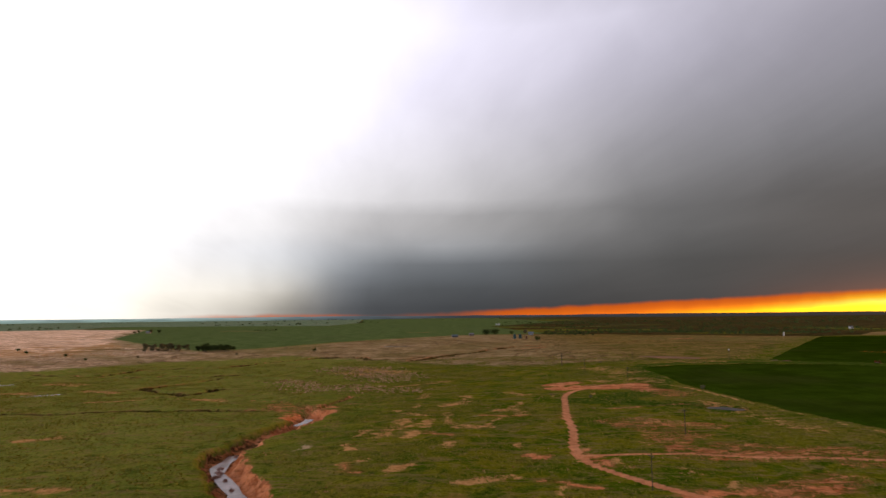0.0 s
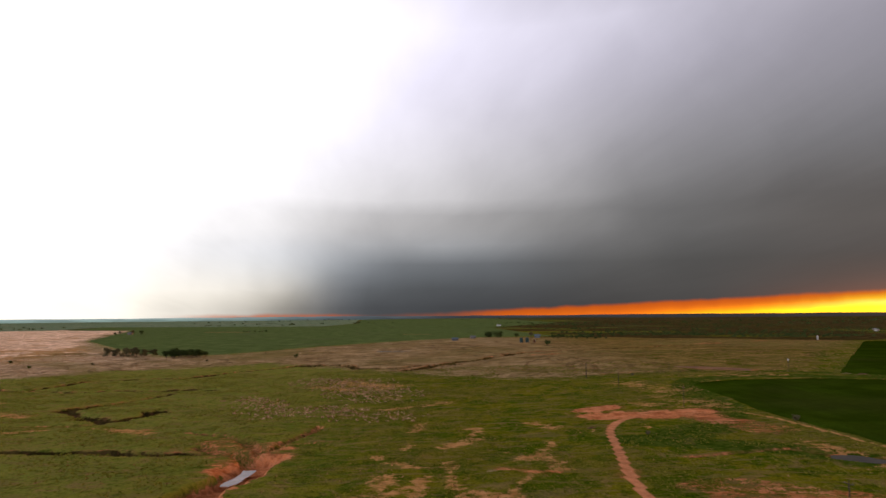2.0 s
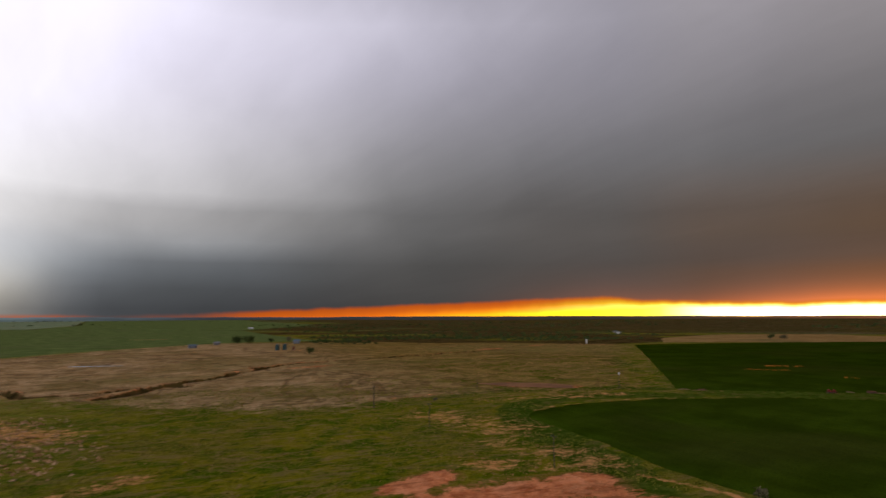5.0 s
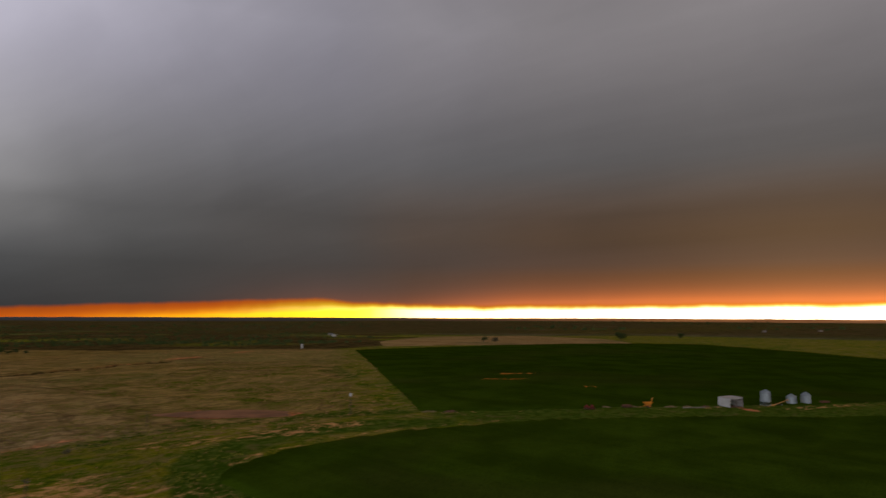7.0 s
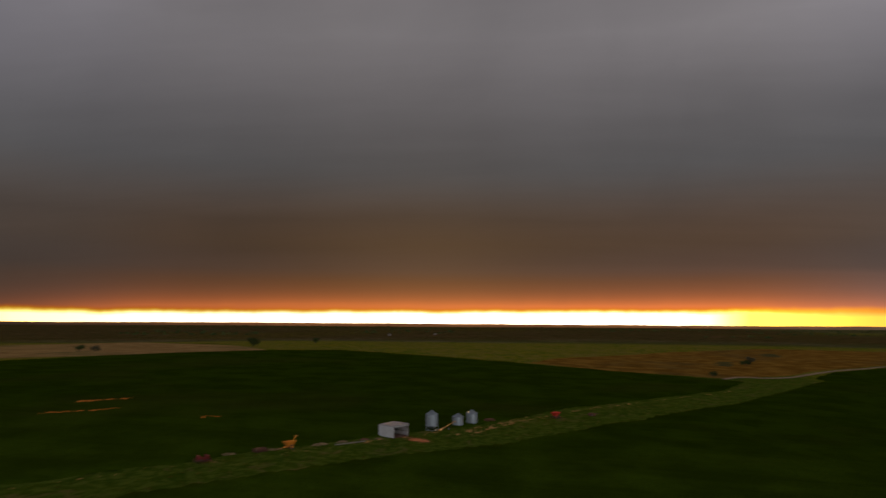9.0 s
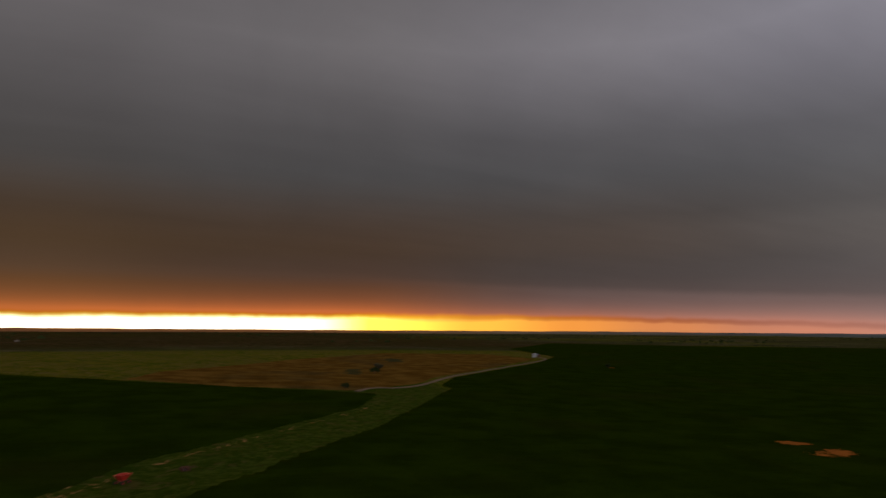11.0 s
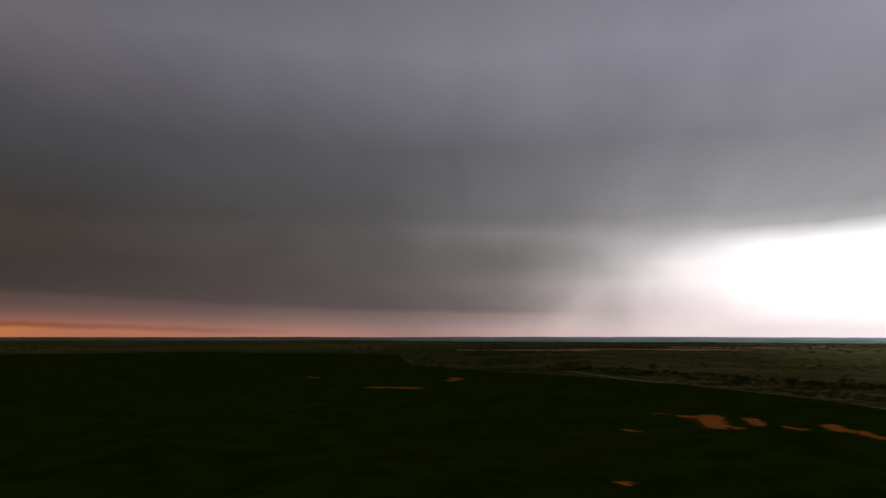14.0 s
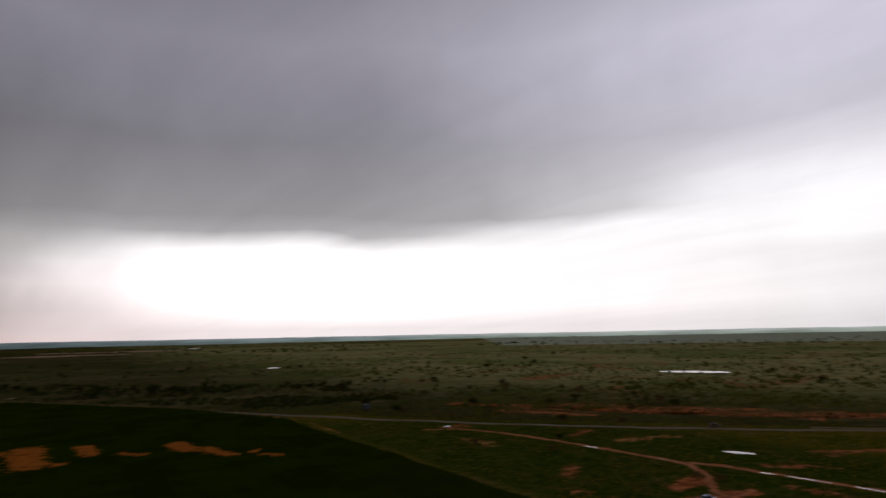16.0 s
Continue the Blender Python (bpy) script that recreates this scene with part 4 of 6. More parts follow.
    me.loops.add(len(quads) * 4)
    me.loops.foreach_set("vertex_index", quads.astype(np.int32).ravel())
    me.polygons.add(len(quads))
    me.polygons.foreach_set("loop_start", np.arange(0, len(quads) * 4, 4, dtype=np.int32))
    me.polygons.foreach_set("use_smooth", np.ones(len(quads), bool))
    me.update()
    for name, v in (("soil", soil), ("dry", dry), ("sand", sand), ("scrub", bushy), ("dark", burnt), ("pale", pale), ("lush", lush), ("olive", olive), ("west_lit", west_lit), ("straw", straw), ("rills", rills), ("tread", tread)):
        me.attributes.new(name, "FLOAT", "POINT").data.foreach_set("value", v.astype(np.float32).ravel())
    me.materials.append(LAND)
    return me


tagged(new("ground", ground_mesh()), "rolling green and tan prairie with red eroded soil", "prairie", kind="structure")


def field(name, outline, cell, mat, rise, bare, label, category):
    """A field lying on the land as a low raised bed, its edge drawn to the outline."""
    p = np.array(outline, float)
    lo, hi = p.min(0) - cell, p.max(0) + cell
    x, y = np.meshgrid(np.arange(lo[0], hi[0], cell), np.arange(lo[1], hi[1], cell))
    d = within(outline, x, y)
    ins = d > 0
    idx = np.arange(x.size).reshape(x.shape)
    quads = np.stack([idx[:-1, :-1], idx[:-1, 1:], idx[1:, 1:], idx[1:, :-1]], -1).reshape(-1, 4)
    quads = quads[ins.ravel()[quads].any(1)]
    xf, yf, inf = x.ravel().copy(), y.ravel().copy(), ins.ravel()
    outer = np.unique(quads)
    outer = outer[~inf[outer]]
    best = np.full(len(outer), 1e9)
    qx, qy = xf[outer].copy(), yf[outer].copy()
    sx_, sy_ = qx.copy(), qy.copy()
    for a, b in zip(p, np.roll(p, -1, 0)):
        e = b - a
        t = np.clip(((qx - a[0]) * e[0] + (qy - a[1]) * e[1]) / (e @ e), 0, 1)
        cx, cy = a[0] + t * e[0], a[1] + t * e[1]
        dd = np.hypot(qx - cx, qy - cy)
        k = dd < best
        best[k], sx_[k], sy_[k] = dd[k], cx[k], cy[k]
    wig = (wave_noise(sx_, sy_, 9, 21) - 0.5) * min(cell, 2.0)
    xf[outer], yf[outer] = sx_ + wig, sy_ + wig
    used = np.unique(quads)
    remap = np.full(x.size, -1)
    remap[used] = np.arange(len(used))
    ux, uy = xf[used], yf[used]
    zz = height(ux, uy) + np.where(inf[used], rise, -0.15)
    me = bpy.data.meshes.new(name)
    q = remap[quads]
    me.vertices.add(len(used))
    me.vertices.foreach_set("co", np.stack([ux, uy, zz], -1).astype(np.float32).ravel())
    me.loops.add(len(q) * 4)
    me.loops.foreach_set("vertex_index", q.astype(np.int32).ravel())
    me.polygons.add(len(q))
    me.polygons.foreach_set("loop_start", np.arange(0, len(q) * 4, 4, dtype=np.int32))
    me.polygons.foreach_set("use_smooth", np.ones(len(q), bool))
    me.update()
    m = 0.70 * spots([(ax, ay, bx, by, r * 1.25) for ax, ay, bx, by, r in bare], ux, uy, 0.9) if bare else np.zeros(len(used))
    me.attributes.new("bare", "FLOAT", "POINT").data.foreach_set("value", m.astype(np.float32))
    # The crop's colour is multiplied brighter towards the north-west.
    thin = step(60, 300, uy) * (1 - step(180, 360, ux)) * (ux > 60) * (uy < 720) * (0.7 + 0.5 * wave_noise(ux, uy, 60, 22))
    me.attributes.new("thin", "FLOAT", "POINT").data.foreach_set("value", thin.astype(np.float32))
    me.materials.append(mat)
    return tagged(new(name, me), label, category, kind="structure")


BARE_SOUTH = [(256, -166, 247, -158, 4.0), (243, -170, 241, -126, 5.4), (224, -162, 222, -138, 3.0), (231, -126, 234, -122, 2.0), (213, -134, 206, -124, 2.2), (193, -142, 192, -124, 4.0), (186, -122, 181, -104, 3.2), (278, -106, 276, -103, 3.0), (268, -175, 262, -172, 1.4), (171, -109, 173, -104, 1.4),
              (366, 112, 364, 108, 2.6), (350, 108, 345, 118, 3.6), (272, 10, 270, 12, 2.2), (500, -310, 462, -314, 5), (462, -425, 470, -440, 5), (459, -404, 466, -410, 4), (784, -77, 790, -80, 3), (605, -397, 612, -400, 4), (172, -96, 168, -90, 2), (306, 64, 304, 66, 1.5)]
BARE_NORTH = [(317, 477, 329, 465, 1.5), (290, 464, 305, 451, 1.4), (297, 414, 300, 411, 1.2)]
field("wheat_field_south", WHEAT_SOUTH, 3.0, WHEAT, 0.35, BARE_SOUTH, "dark green winter wheat field with bare orange spots", "wheat field")
field("wheat_field_north", WHEAT_NORTH, 3.0, WHEAT, 0.35, BARE_NORTH, "dark green winter wheat field beside a grass strip", "wheat field")
field("green_field_north", GREEN_NORTH, 9.0, GREEN_FAR, 0.5, [(-60, 1200, -20, 1190, 6), (-500, 1500, -420, 1480, 10)], "wide flat green field in the distance", "field")
# Same far land in the storm's shadow, given the darker green.
field("green_field_north_far", [(-350, 2092), (130, 1775), (420, 2500), (300, 4100), (-490, 4100), (-322, 2600)], 40.0, GREEN_FAR, 1.2, [], "dim green far farmland under the storm", "field")
field("green_field_southwest", [(-887, -1461), (-1300, -900), (-1723, -310), (-3955, -866), (-3000, -2600), (-2105, -3412)], 40.0, PASTURE_HAZE, 1.2, [], "far green farmland coloured pale grey for haze below the southern horizon", "field")
field("green_field_horizon", GREEN_HORIZON, 40.0, GREEN_HAZE, 1.2, [], "far green farmland coloured pale blue for haze up to the horizon", "field")


def ragged(cx, cy, a, bb, turn_deg, seed):
    """A long uneven outline."""
    c, s = math.cos(radians(turn_deg)), math.sin(radians(turn_deg))
    out = []
    for i in range(36):
        t = i / 36 * 2 * math.pi
        k = 0.72 + 0.26 * math.sin(3 * t + seed) + 0.16 * math.sin(7 * t + 2 * seed) + 0.12 * math.sin(11 * t + 5 * seed)
        u, v = a * math.cos(t) * (0.85 + 0.15 * k), bb * k * math.sin(t)
        out.append((cx + u * c - v * s, cy + u * s + v * c))
    return out


for cx, cy, a, bb, turn_deg, seed in ((290, -1750, 260, 70, 8, 1.4), (620, -1500, 200, 50, 20, 2.6), (60, -2150, 240, 90, 2, 3.3)):
    field("dry_field_south", ragged(cx, cy, a, bb, turn_deg, seed), 12.0, STRAW_FIELD, 0.5, [], "pale pinkish dry grass field beyond the scrub", "field")
field("stubble_field", STUBBLE_EAST, 5.0, STUBBLE, 0.4, [(560, 735, 600, 725, 6), (700, 850, 720, 840, 8)], "pale tan stubble field below low scrub", "field")
field("fallow_field", FALLOW_EAST, 5.0, FALLOW, 0.4, [(700, 200, 760, 190, 6), (900, 120, 960, 110, 9)], "brown fallow field beside a dirt road", "field")


def solid(x, y):
    """Ground height under a thing, with gullies, tracks and ponds left out."""
    return float(height(np.array([x]), np.array([y]))[0])


def ribbon(name, pts, half, rise, mat, label, category):
    """A road bed with a crown and sloping shoulders, laid on the land."""
    bm = bmesh.new()
    last = None
    dense = []
    for a, b in zip(pts, pts[1:]):
        k = max(1, int(math.dist(a, b) / 5))
        dense += [(a[0] + (b[0] - a[0]) * i / k, a[1] + (b[1] - a[1]) * i / k) for i in range(k)]
    dense.append(pts[-1])
    for i, (x, y) in enumerate(dense):
        ax, ay = dense[max(i - 1, 0)]
        bx, by = dense[min(i + 1, len(dense) - 1)]
        l = math.hypot(bx - ax, by - ay)
        nx, ny = -(by - ay) / l, (bx - ax) / l
        row = []
        for off, up in ((-half * 1.35, -0.35), (-half, rise), (0, rise + 0.08), (half, rise), (half * 1.35, -0.35)):
            off += (random.random() - 0.5) * 0.3
            px, py = x + nx * off, y + ny * off
            row.append(bm.verts.new((px, py, solid(px, py) + up)))
        if last:
            for j in range(4):
                bm.faces.new((last[j], row[j], row[j + 1], last[j + 1]))
        last = row
    bmesh.ops.recalc_face_normals(bm, faces=bm.faces)
    me = bpy.data.meshes.new(name)
    bm.to_mesh(me)
    bm.free()
    me.materials.append(mat)
    return tagged(new(name, me), label, category, kind="structure")


ROAD_SOUTH = smooth([(420, -640), (265, -409), (180, -282), (133, -204), (85, -125), (39, -62), (11, -31), (-24, 5), (-80, 62), (-200, 180)], 1)
ribbon("road", ROAD_SOUTH, 1.7, 0.18, GRAVEL, "pale gravel country road across the prairie", "road")
ribbon("farm_road", smooth([(560, 222), (584, 208), (578, 193), (611, 166), (672, 134), (742, 80), (890, -40), (947, -86), (1000, -98)], 1), 1.25, 0.4, TRACK_DIRT, "narrow pale dirt farm road along a wheat field", "road")


def water(name, cx, cy, a, b, turn_deg, deep, label, mat):
    bm = bmesh.new()
    c, s = math.cos(radians(turn_deg)), math.sin(radians(turn_deg))
    ring = []
    z = solid(cx, cy) - deep
    for i in range(40):
        t = i / 40 * 2 * math.pi
        k = 1.12 + 0.1 * math.sin(3 * t + cx) + 0.06 * math.sin(5 * t + cy)
        u, v = a * k * math.cos(t), b * k * math.sin(t)
        ring.append(bm.verts.new((cx + u * c - v * s, cy + u * s + v * c, z)))
    bm.faces.new(ring)
    me = bpy.data.meshes.new(name)
    bm.to_mesh(me)
    bm.free()
    me.materials.append(mat)
    return tagged(new(name, me), label, "pond", kind="structure")


for label, cx, cy, a, b, turn_deg, deep in PONDS:
    water("puddle" if "puddle" in label else "pond", cx, cy, a, b, turn_deg, deep, label, DARK_POND if "muddy" in label else POND_WATER if "brown" in label else MUD_WATER)


def creek_water(line, half, below, label, mat=None, name="creek_water"):
    mat = mat or CREEK_WATER
    bm = bmesh.new()
    last = None
    for i, (x, y) in enumerate(line):
        ax, ay = line[max(i - 1, 0)]
        bx, by = line[min(i + 1, len(line) - 1)]
        l = math.hypot(bx - ax, by - ay)
        nx, ny = -(by - ay) / l, (bx - ax) / l
        h = half * (0.75 + 0.5 * math.sin(i * 1.3) ** 2)
        z = solid(x, y) - below
        row = [bm.verts.new((x + nx * h, y + ny * h, z)), bm.verts.new((x - nx * h, y - ny * h, z))]
        if last:
            bm.faces.new((last[0], row[0], row[1], last[1]))
        last = row
    bmesh.ops.recalc_face_normals(bm, faces=bm.faces)
    me = bpy.data.meshes.new(name)
    bm.to_mesh(me)
    bm.free()
    me.materials.append(mat)
    return tagged(new(name, me), label, name.split("_")[0], kind="structure")


creek_water([p for p in CREEK if p[1] < 190], 1.8, 2.55, "muddy creek water between red cut banks")
for wet in ([(77, -46), (76.6, -41), (76.3, -35)], [(75, -13), (74.8, -9), (75, -6)], [(69.6, 12), (69, 19), (68.4, 27), (68, 34), (68, 44), (67.6, 52)], [(71.5, -1), (66, 0.5), (60, 1), (54, 0)]):
    creek_water(wet, 0.38, 0.12, "wet shining wheel rut in the dirt track", MUD_WATER, "puddle")
def mud_bar(x, y, turn_deg, l, below):
    ob = straw_bed(l, x, y)
    ob.matrix_basis = pose(x, y, solid(x, y) - below, 0, 0, turn_deg)
    return tagged(ob, "wet red-brown mud bar in the creek", "mud bar", "mud bars in the creek")


def straw_bed(l, x, y):
    """A low lumpy mound, longer than wide."""
    bm = bmesh.new()
    rows = []
    for j in range(9):
        row = []
        for i in range(13):
            u, v = i / 6 - 1, j / 4 - 1
            lump = noise.noise(Vector((u * 2.5 + x, v * 2.5 + y, 0.7)))
            row.append(bm.verts.new((u * l / 2 * (1 + 0.3 * lump), v * l * 0.26 * (1 + 0.4 * lump), max(-0.1, (1 - u * u - v * v) * (0.35 + 0.5 * lump)) - 0.05)))
        rows.append(row)
    for a, c in zip(rows, rows[1:]):
        for i in range(12):
            bm.faces.new((a[i], a[i + 1], c[i + 1], c[i]))
    me = bpy.data.meshes.new("mud_bar")
    bm.to_mesh(me)
    bm.free()
    me.materials.append(WET_MUD)
    return new("mud_bar", me)


for mx, my, mt, ml in ((-55.6, 168, 100, 3.4), (-54.2, 163, 120, 4.0), (-53.4, 159, 60, 3.0), (-50.5, 156, 110, 2.6), (-46.2, 147, 110, 2.4), (-41, 134, 100, 2.8), (-56.4, 183, 95, 2.6)):
    mud_bar(mx, my, mt, ml, 2.5)
creek_water([(-50, 227), (-49.4, 231), (-49, 236), (-48.6, 240), (-49, 244)], 1.5, 1.5, "muddy pool at the head of the creek")


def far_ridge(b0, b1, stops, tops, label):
    """The low land along the horizon, so far off that it does not shift: a backdrop with haze and sun glow put into its
    emission.
    """
    m, n = material("ridge_haze_glow")
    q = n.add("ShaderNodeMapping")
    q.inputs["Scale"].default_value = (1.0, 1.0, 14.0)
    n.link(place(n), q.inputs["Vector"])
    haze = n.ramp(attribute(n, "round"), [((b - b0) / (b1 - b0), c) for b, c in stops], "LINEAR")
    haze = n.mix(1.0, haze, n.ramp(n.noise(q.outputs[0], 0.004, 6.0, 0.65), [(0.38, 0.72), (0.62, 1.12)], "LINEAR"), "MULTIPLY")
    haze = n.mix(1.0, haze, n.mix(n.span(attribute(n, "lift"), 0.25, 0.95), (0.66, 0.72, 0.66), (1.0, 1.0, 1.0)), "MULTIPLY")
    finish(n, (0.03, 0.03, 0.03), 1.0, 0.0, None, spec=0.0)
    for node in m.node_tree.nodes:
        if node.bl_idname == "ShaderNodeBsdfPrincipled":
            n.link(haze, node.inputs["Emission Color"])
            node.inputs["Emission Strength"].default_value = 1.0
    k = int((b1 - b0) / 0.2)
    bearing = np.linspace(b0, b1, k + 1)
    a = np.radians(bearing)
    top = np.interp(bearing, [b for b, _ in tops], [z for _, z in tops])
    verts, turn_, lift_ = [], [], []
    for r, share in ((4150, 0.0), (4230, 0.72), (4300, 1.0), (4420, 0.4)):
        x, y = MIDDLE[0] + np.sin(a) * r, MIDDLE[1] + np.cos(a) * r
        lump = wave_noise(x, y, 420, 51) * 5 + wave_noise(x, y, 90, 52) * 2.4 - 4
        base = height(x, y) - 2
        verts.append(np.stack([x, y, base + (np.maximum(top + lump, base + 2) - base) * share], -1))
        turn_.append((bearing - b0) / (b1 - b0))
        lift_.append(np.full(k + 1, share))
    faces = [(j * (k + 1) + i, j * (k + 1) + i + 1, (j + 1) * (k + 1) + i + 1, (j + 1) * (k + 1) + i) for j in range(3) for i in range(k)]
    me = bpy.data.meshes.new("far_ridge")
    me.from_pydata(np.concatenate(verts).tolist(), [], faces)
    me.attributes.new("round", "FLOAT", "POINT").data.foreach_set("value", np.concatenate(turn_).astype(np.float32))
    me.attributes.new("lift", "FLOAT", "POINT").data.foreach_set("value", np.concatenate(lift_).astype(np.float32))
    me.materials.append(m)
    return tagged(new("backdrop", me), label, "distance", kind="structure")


# Emitted colour for each bearing: orange glow in the east, blue haze elsewhere.
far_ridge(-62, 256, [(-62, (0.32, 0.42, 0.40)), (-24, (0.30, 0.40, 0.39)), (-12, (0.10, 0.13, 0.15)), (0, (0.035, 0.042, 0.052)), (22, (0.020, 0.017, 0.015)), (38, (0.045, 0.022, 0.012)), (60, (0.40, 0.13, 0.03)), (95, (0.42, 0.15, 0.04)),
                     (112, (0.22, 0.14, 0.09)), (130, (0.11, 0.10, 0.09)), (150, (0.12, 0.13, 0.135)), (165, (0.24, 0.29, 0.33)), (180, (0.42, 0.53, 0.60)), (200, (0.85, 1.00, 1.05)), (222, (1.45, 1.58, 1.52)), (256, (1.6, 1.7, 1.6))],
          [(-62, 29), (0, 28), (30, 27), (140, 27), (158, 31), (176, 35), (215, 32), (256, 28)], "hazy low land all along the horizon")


# ---- building blocks ----
def part(name, bm, mat, parent=None, label=""):
    """Links a bmesh as one mesh object under a thing or a part."""
    me = bpy.data.meshes.new(name)
    bmesh.ops.recalc_face_normals(bm, faces=bm.faces)
    bm.to_mesh(me)
    bm.free()
    me.materials.append(mat)
    ob = new(name, me)
    ob.parent = parent
    return tagged(ob, label)


def thing(name, x, y, turn_deg, label, category, group="", up=0.0):
    ob = new(name)
    ob.empty_display_size = 0.5
    ob.matrix_basis = pose(x, y, solid(x, y) + up, 0, 0, turn_deg)
    return tagged(ob, label, category, group)


def box(bm, cx, cy, cz, sx, sy, sz, bevel=0.0, m=None):
    got = bmesh.ops.create_cube(bm, size=1.0)["verts"]
    mat4 = Matrix.Translation((cx, cy, cz)) @ Matrix.Diagonal((sx, sy, sz, 1))
    bmesh.ops.transform(bm, verts=got, matrix=(m or Matrix()) @ mat4)
    if bevel:
        edges = list({e for v in got for e in v.link_edges})
        bmesh.ops.bevel(bm, geom=edges, offset=bevel, segments=1, affect="EDGES")
    return bm


def rod(bm, a, b, r0, r1=None, sides=8):
    a, b = Vector(a), Vector(b)
    got = bmesh.ops.create_cone(bm, cap_ends=True, segments=sides, radius1=r0, radius2=r0 if r1 is None else r1, depth=(b - a).length)["verts"]
    m = Matrix.Translation((a + b) / 2) @ (b - a).to_track_quat("Z", "Y").to_matrix().to_4x4()
    bmesh.ops.transform(bm, verts=got, matrix=m)
    return bm


def lathe(bm, rings, sides=32):
    """A turned shape from (radius, height) rings; radius 0 closes it."""
    last = None
    for r, z in rings:
        row = [bm.verts.new((0, 0, z))] if r == 0 else [bm.verts.new((r * math.cos(2 * math.pi * i / sides), r * math.sin(2 * math.pi * i / sides), z)) for i in range(sides)]
        if last:
            for i in range(sides):
                j = (i + 1) % sides
                f = [last[i % len(last)], last[j % len(last)], row[j % len(row)], row[i % len(row)]]
                f = list(dict.fromkeys(f))
                if len(f) > 2:
                    bm.faces.new(f)
        last = row
    return bm


def wavy_sheet(bm, width, height_, m, pitch=0.3, depth=0.03):
    """A ribbed metal sheet in its own x-z plane, with thickness."""
    n = max(4, int(width / pitch) * 2)
    rows = []
    for k in range(n + 1):
        x, d = -width / 2 + width * k / n, depth * (k % 2)
        rows.append([bm.verts.new(m @ Vector(q)) for q in ((x, d, 0), (x, d, height_), (x, d - 0.04, height_), (x, d - 0.04, 0))])
    for a, b in zip(rows, rows[1:]):
        for i in range(4):
            bm.faces.new((a[i], b[i], b[(i + 1) % 4], a[(i + 1) % 4]))
    bm.faces.new(rows[0])
    bm.faces.new(rows[-1])
    return bm


# ---- the farm yard ----
def grain_bin(x, y, radius, low, eave, top, label, legs):
    ob = thing("grain_bin", x, y, 15, label, "grain bin", "grain bins in the yard")
    rings = []
    k = int((eave - low) / 0.22)
    for i in range(k + 1):
        z = low + (eave - low) * i / k
        rings += [(radius + (0.03 if i % 2 else 0.0), z)]
    bm = lathe(bmesh.new(), [(0, low)] + rings)
    body = part("body", bm, STEEL, ob)
    for i in range(1, 4):
        part("band", lathe(bmesh.new(), [(radius + 0.02, low + (eave - low) * i / 4 - 0.04), (radius + 0.07, low + (eave - low) * i / 4 - 0.03), (radius + 0.07, low + (eave - low) * i / 4 + 0.03), (radius + 0.02, low + (eave - low) * i / 4 + 0.04)]), STEEL, body)
    roof = part("roof", lathe(bmesh.new(), [(radius + 0.16, eave - 0.06), (radius + 0.16, eave), (radius * 0.55, eave + (top - eave) * 0.48), (0.32, top - 0.12), (0, top - 0.1)]), STEEL, ob, "pale conical steel roof")
    part("cap", lathe(bmesh.new(), [(0.34, top - 0.14), (0.38, top + 0.02), (0.2, top + 0.12), (0, top + 0.14)], 16), STEEL, roof)
    for i in range(12):
        a = i / 12 * 2 * math.pi
        bm = rod(bmesh.new(), (math.cos(a) * (radius + 0.1), math.sin(a) * (radius + 0.1), eave + 0.03), (math.cos(a) * 0.35, math.sin(a) * 0.35, top - 0.06), 0.035, 0.03, 5)
        part("rib", bm, STEEL, roof)
    part("ladder", ladder(radius, low, eave), STEEL, ob)
    part("hatch", box(bmesh.new(), radius + 0.03, 0, low + 0.9, 0.1, 0.8, 1.1, 0.03), STEEL_DARK, ob, "dark access hatch")
    if legs:
        part("hopper", lathe(bmesh.new(), [(radius, low), (0.3, 0.45), (0.3, 0.3), (0, 0.3)]), STEEL, ob, "steel discharge cone")
        part("leg_ring", lathe(bmesh.new(), [(radius - 0.05, low - 0.12), (radius + 0.1, low - 0.1), (radius + 0.1, low + 0.06), (radius - 0.05, low + 0.08)]), STEEL, ob)
        for i in range(6):
            a = (i + 0.5) / 6 * 2 * math.pi
            part("leg", rod(bmesh.new(), (math.cos(a) * radius, math.sin(a) * radius, 0), (math.cos(a) * radius, math.sin(a) * radius, low + 0.1), 0.07, 0.07, 6), STEEL, ob)
        part("foot_ring", lathe(bmesh.new(), [(radius - 0.1, 0.0), (radius + 0.15, 0.0), (radius + 0.15, 0.1), (radius - 0.1, 0.12)]), STEEL, ob)
    else:
        part("slab", lathe(bmesh.new(), [(radius + 0.35, -0.25), (radius + 0.35, 0.12), (0, 0.12)]), GRAVEL, ob, "low concrete footing")
    return ob


def ladder(radius, low, eave):
    bm = bmesh.new()
    for s in (-0.22, 0.22):
        rod(bm, (s, radius + 0.14, low - 0.6 if low > 1 else low), (s, radius + 0.14, eave + 0.3), 0.025, 0.025, 5)
    z = low
    while z < eave:
        rod(bm, (-0.22, radius + 0.14, z), (0.22, radius + 0.14, z), 0.018, 0.018, 4)
        z += 0.35
    return bm


grain_bin(302.5, 341, 1.68, 1.35, 4.5, 5.5, "tall galvanised grain bin on legs in the yard", True)
grain_bin(313, 335.6, 1.6, 0.12, 2.75, 3.65, "squat galvanised grain bin standing in grass", False)
grain_bin(318.6, 332.4, 1.65, 0.12, 3.2, 4.15, "galvanised grain bin with a conical roof", False)


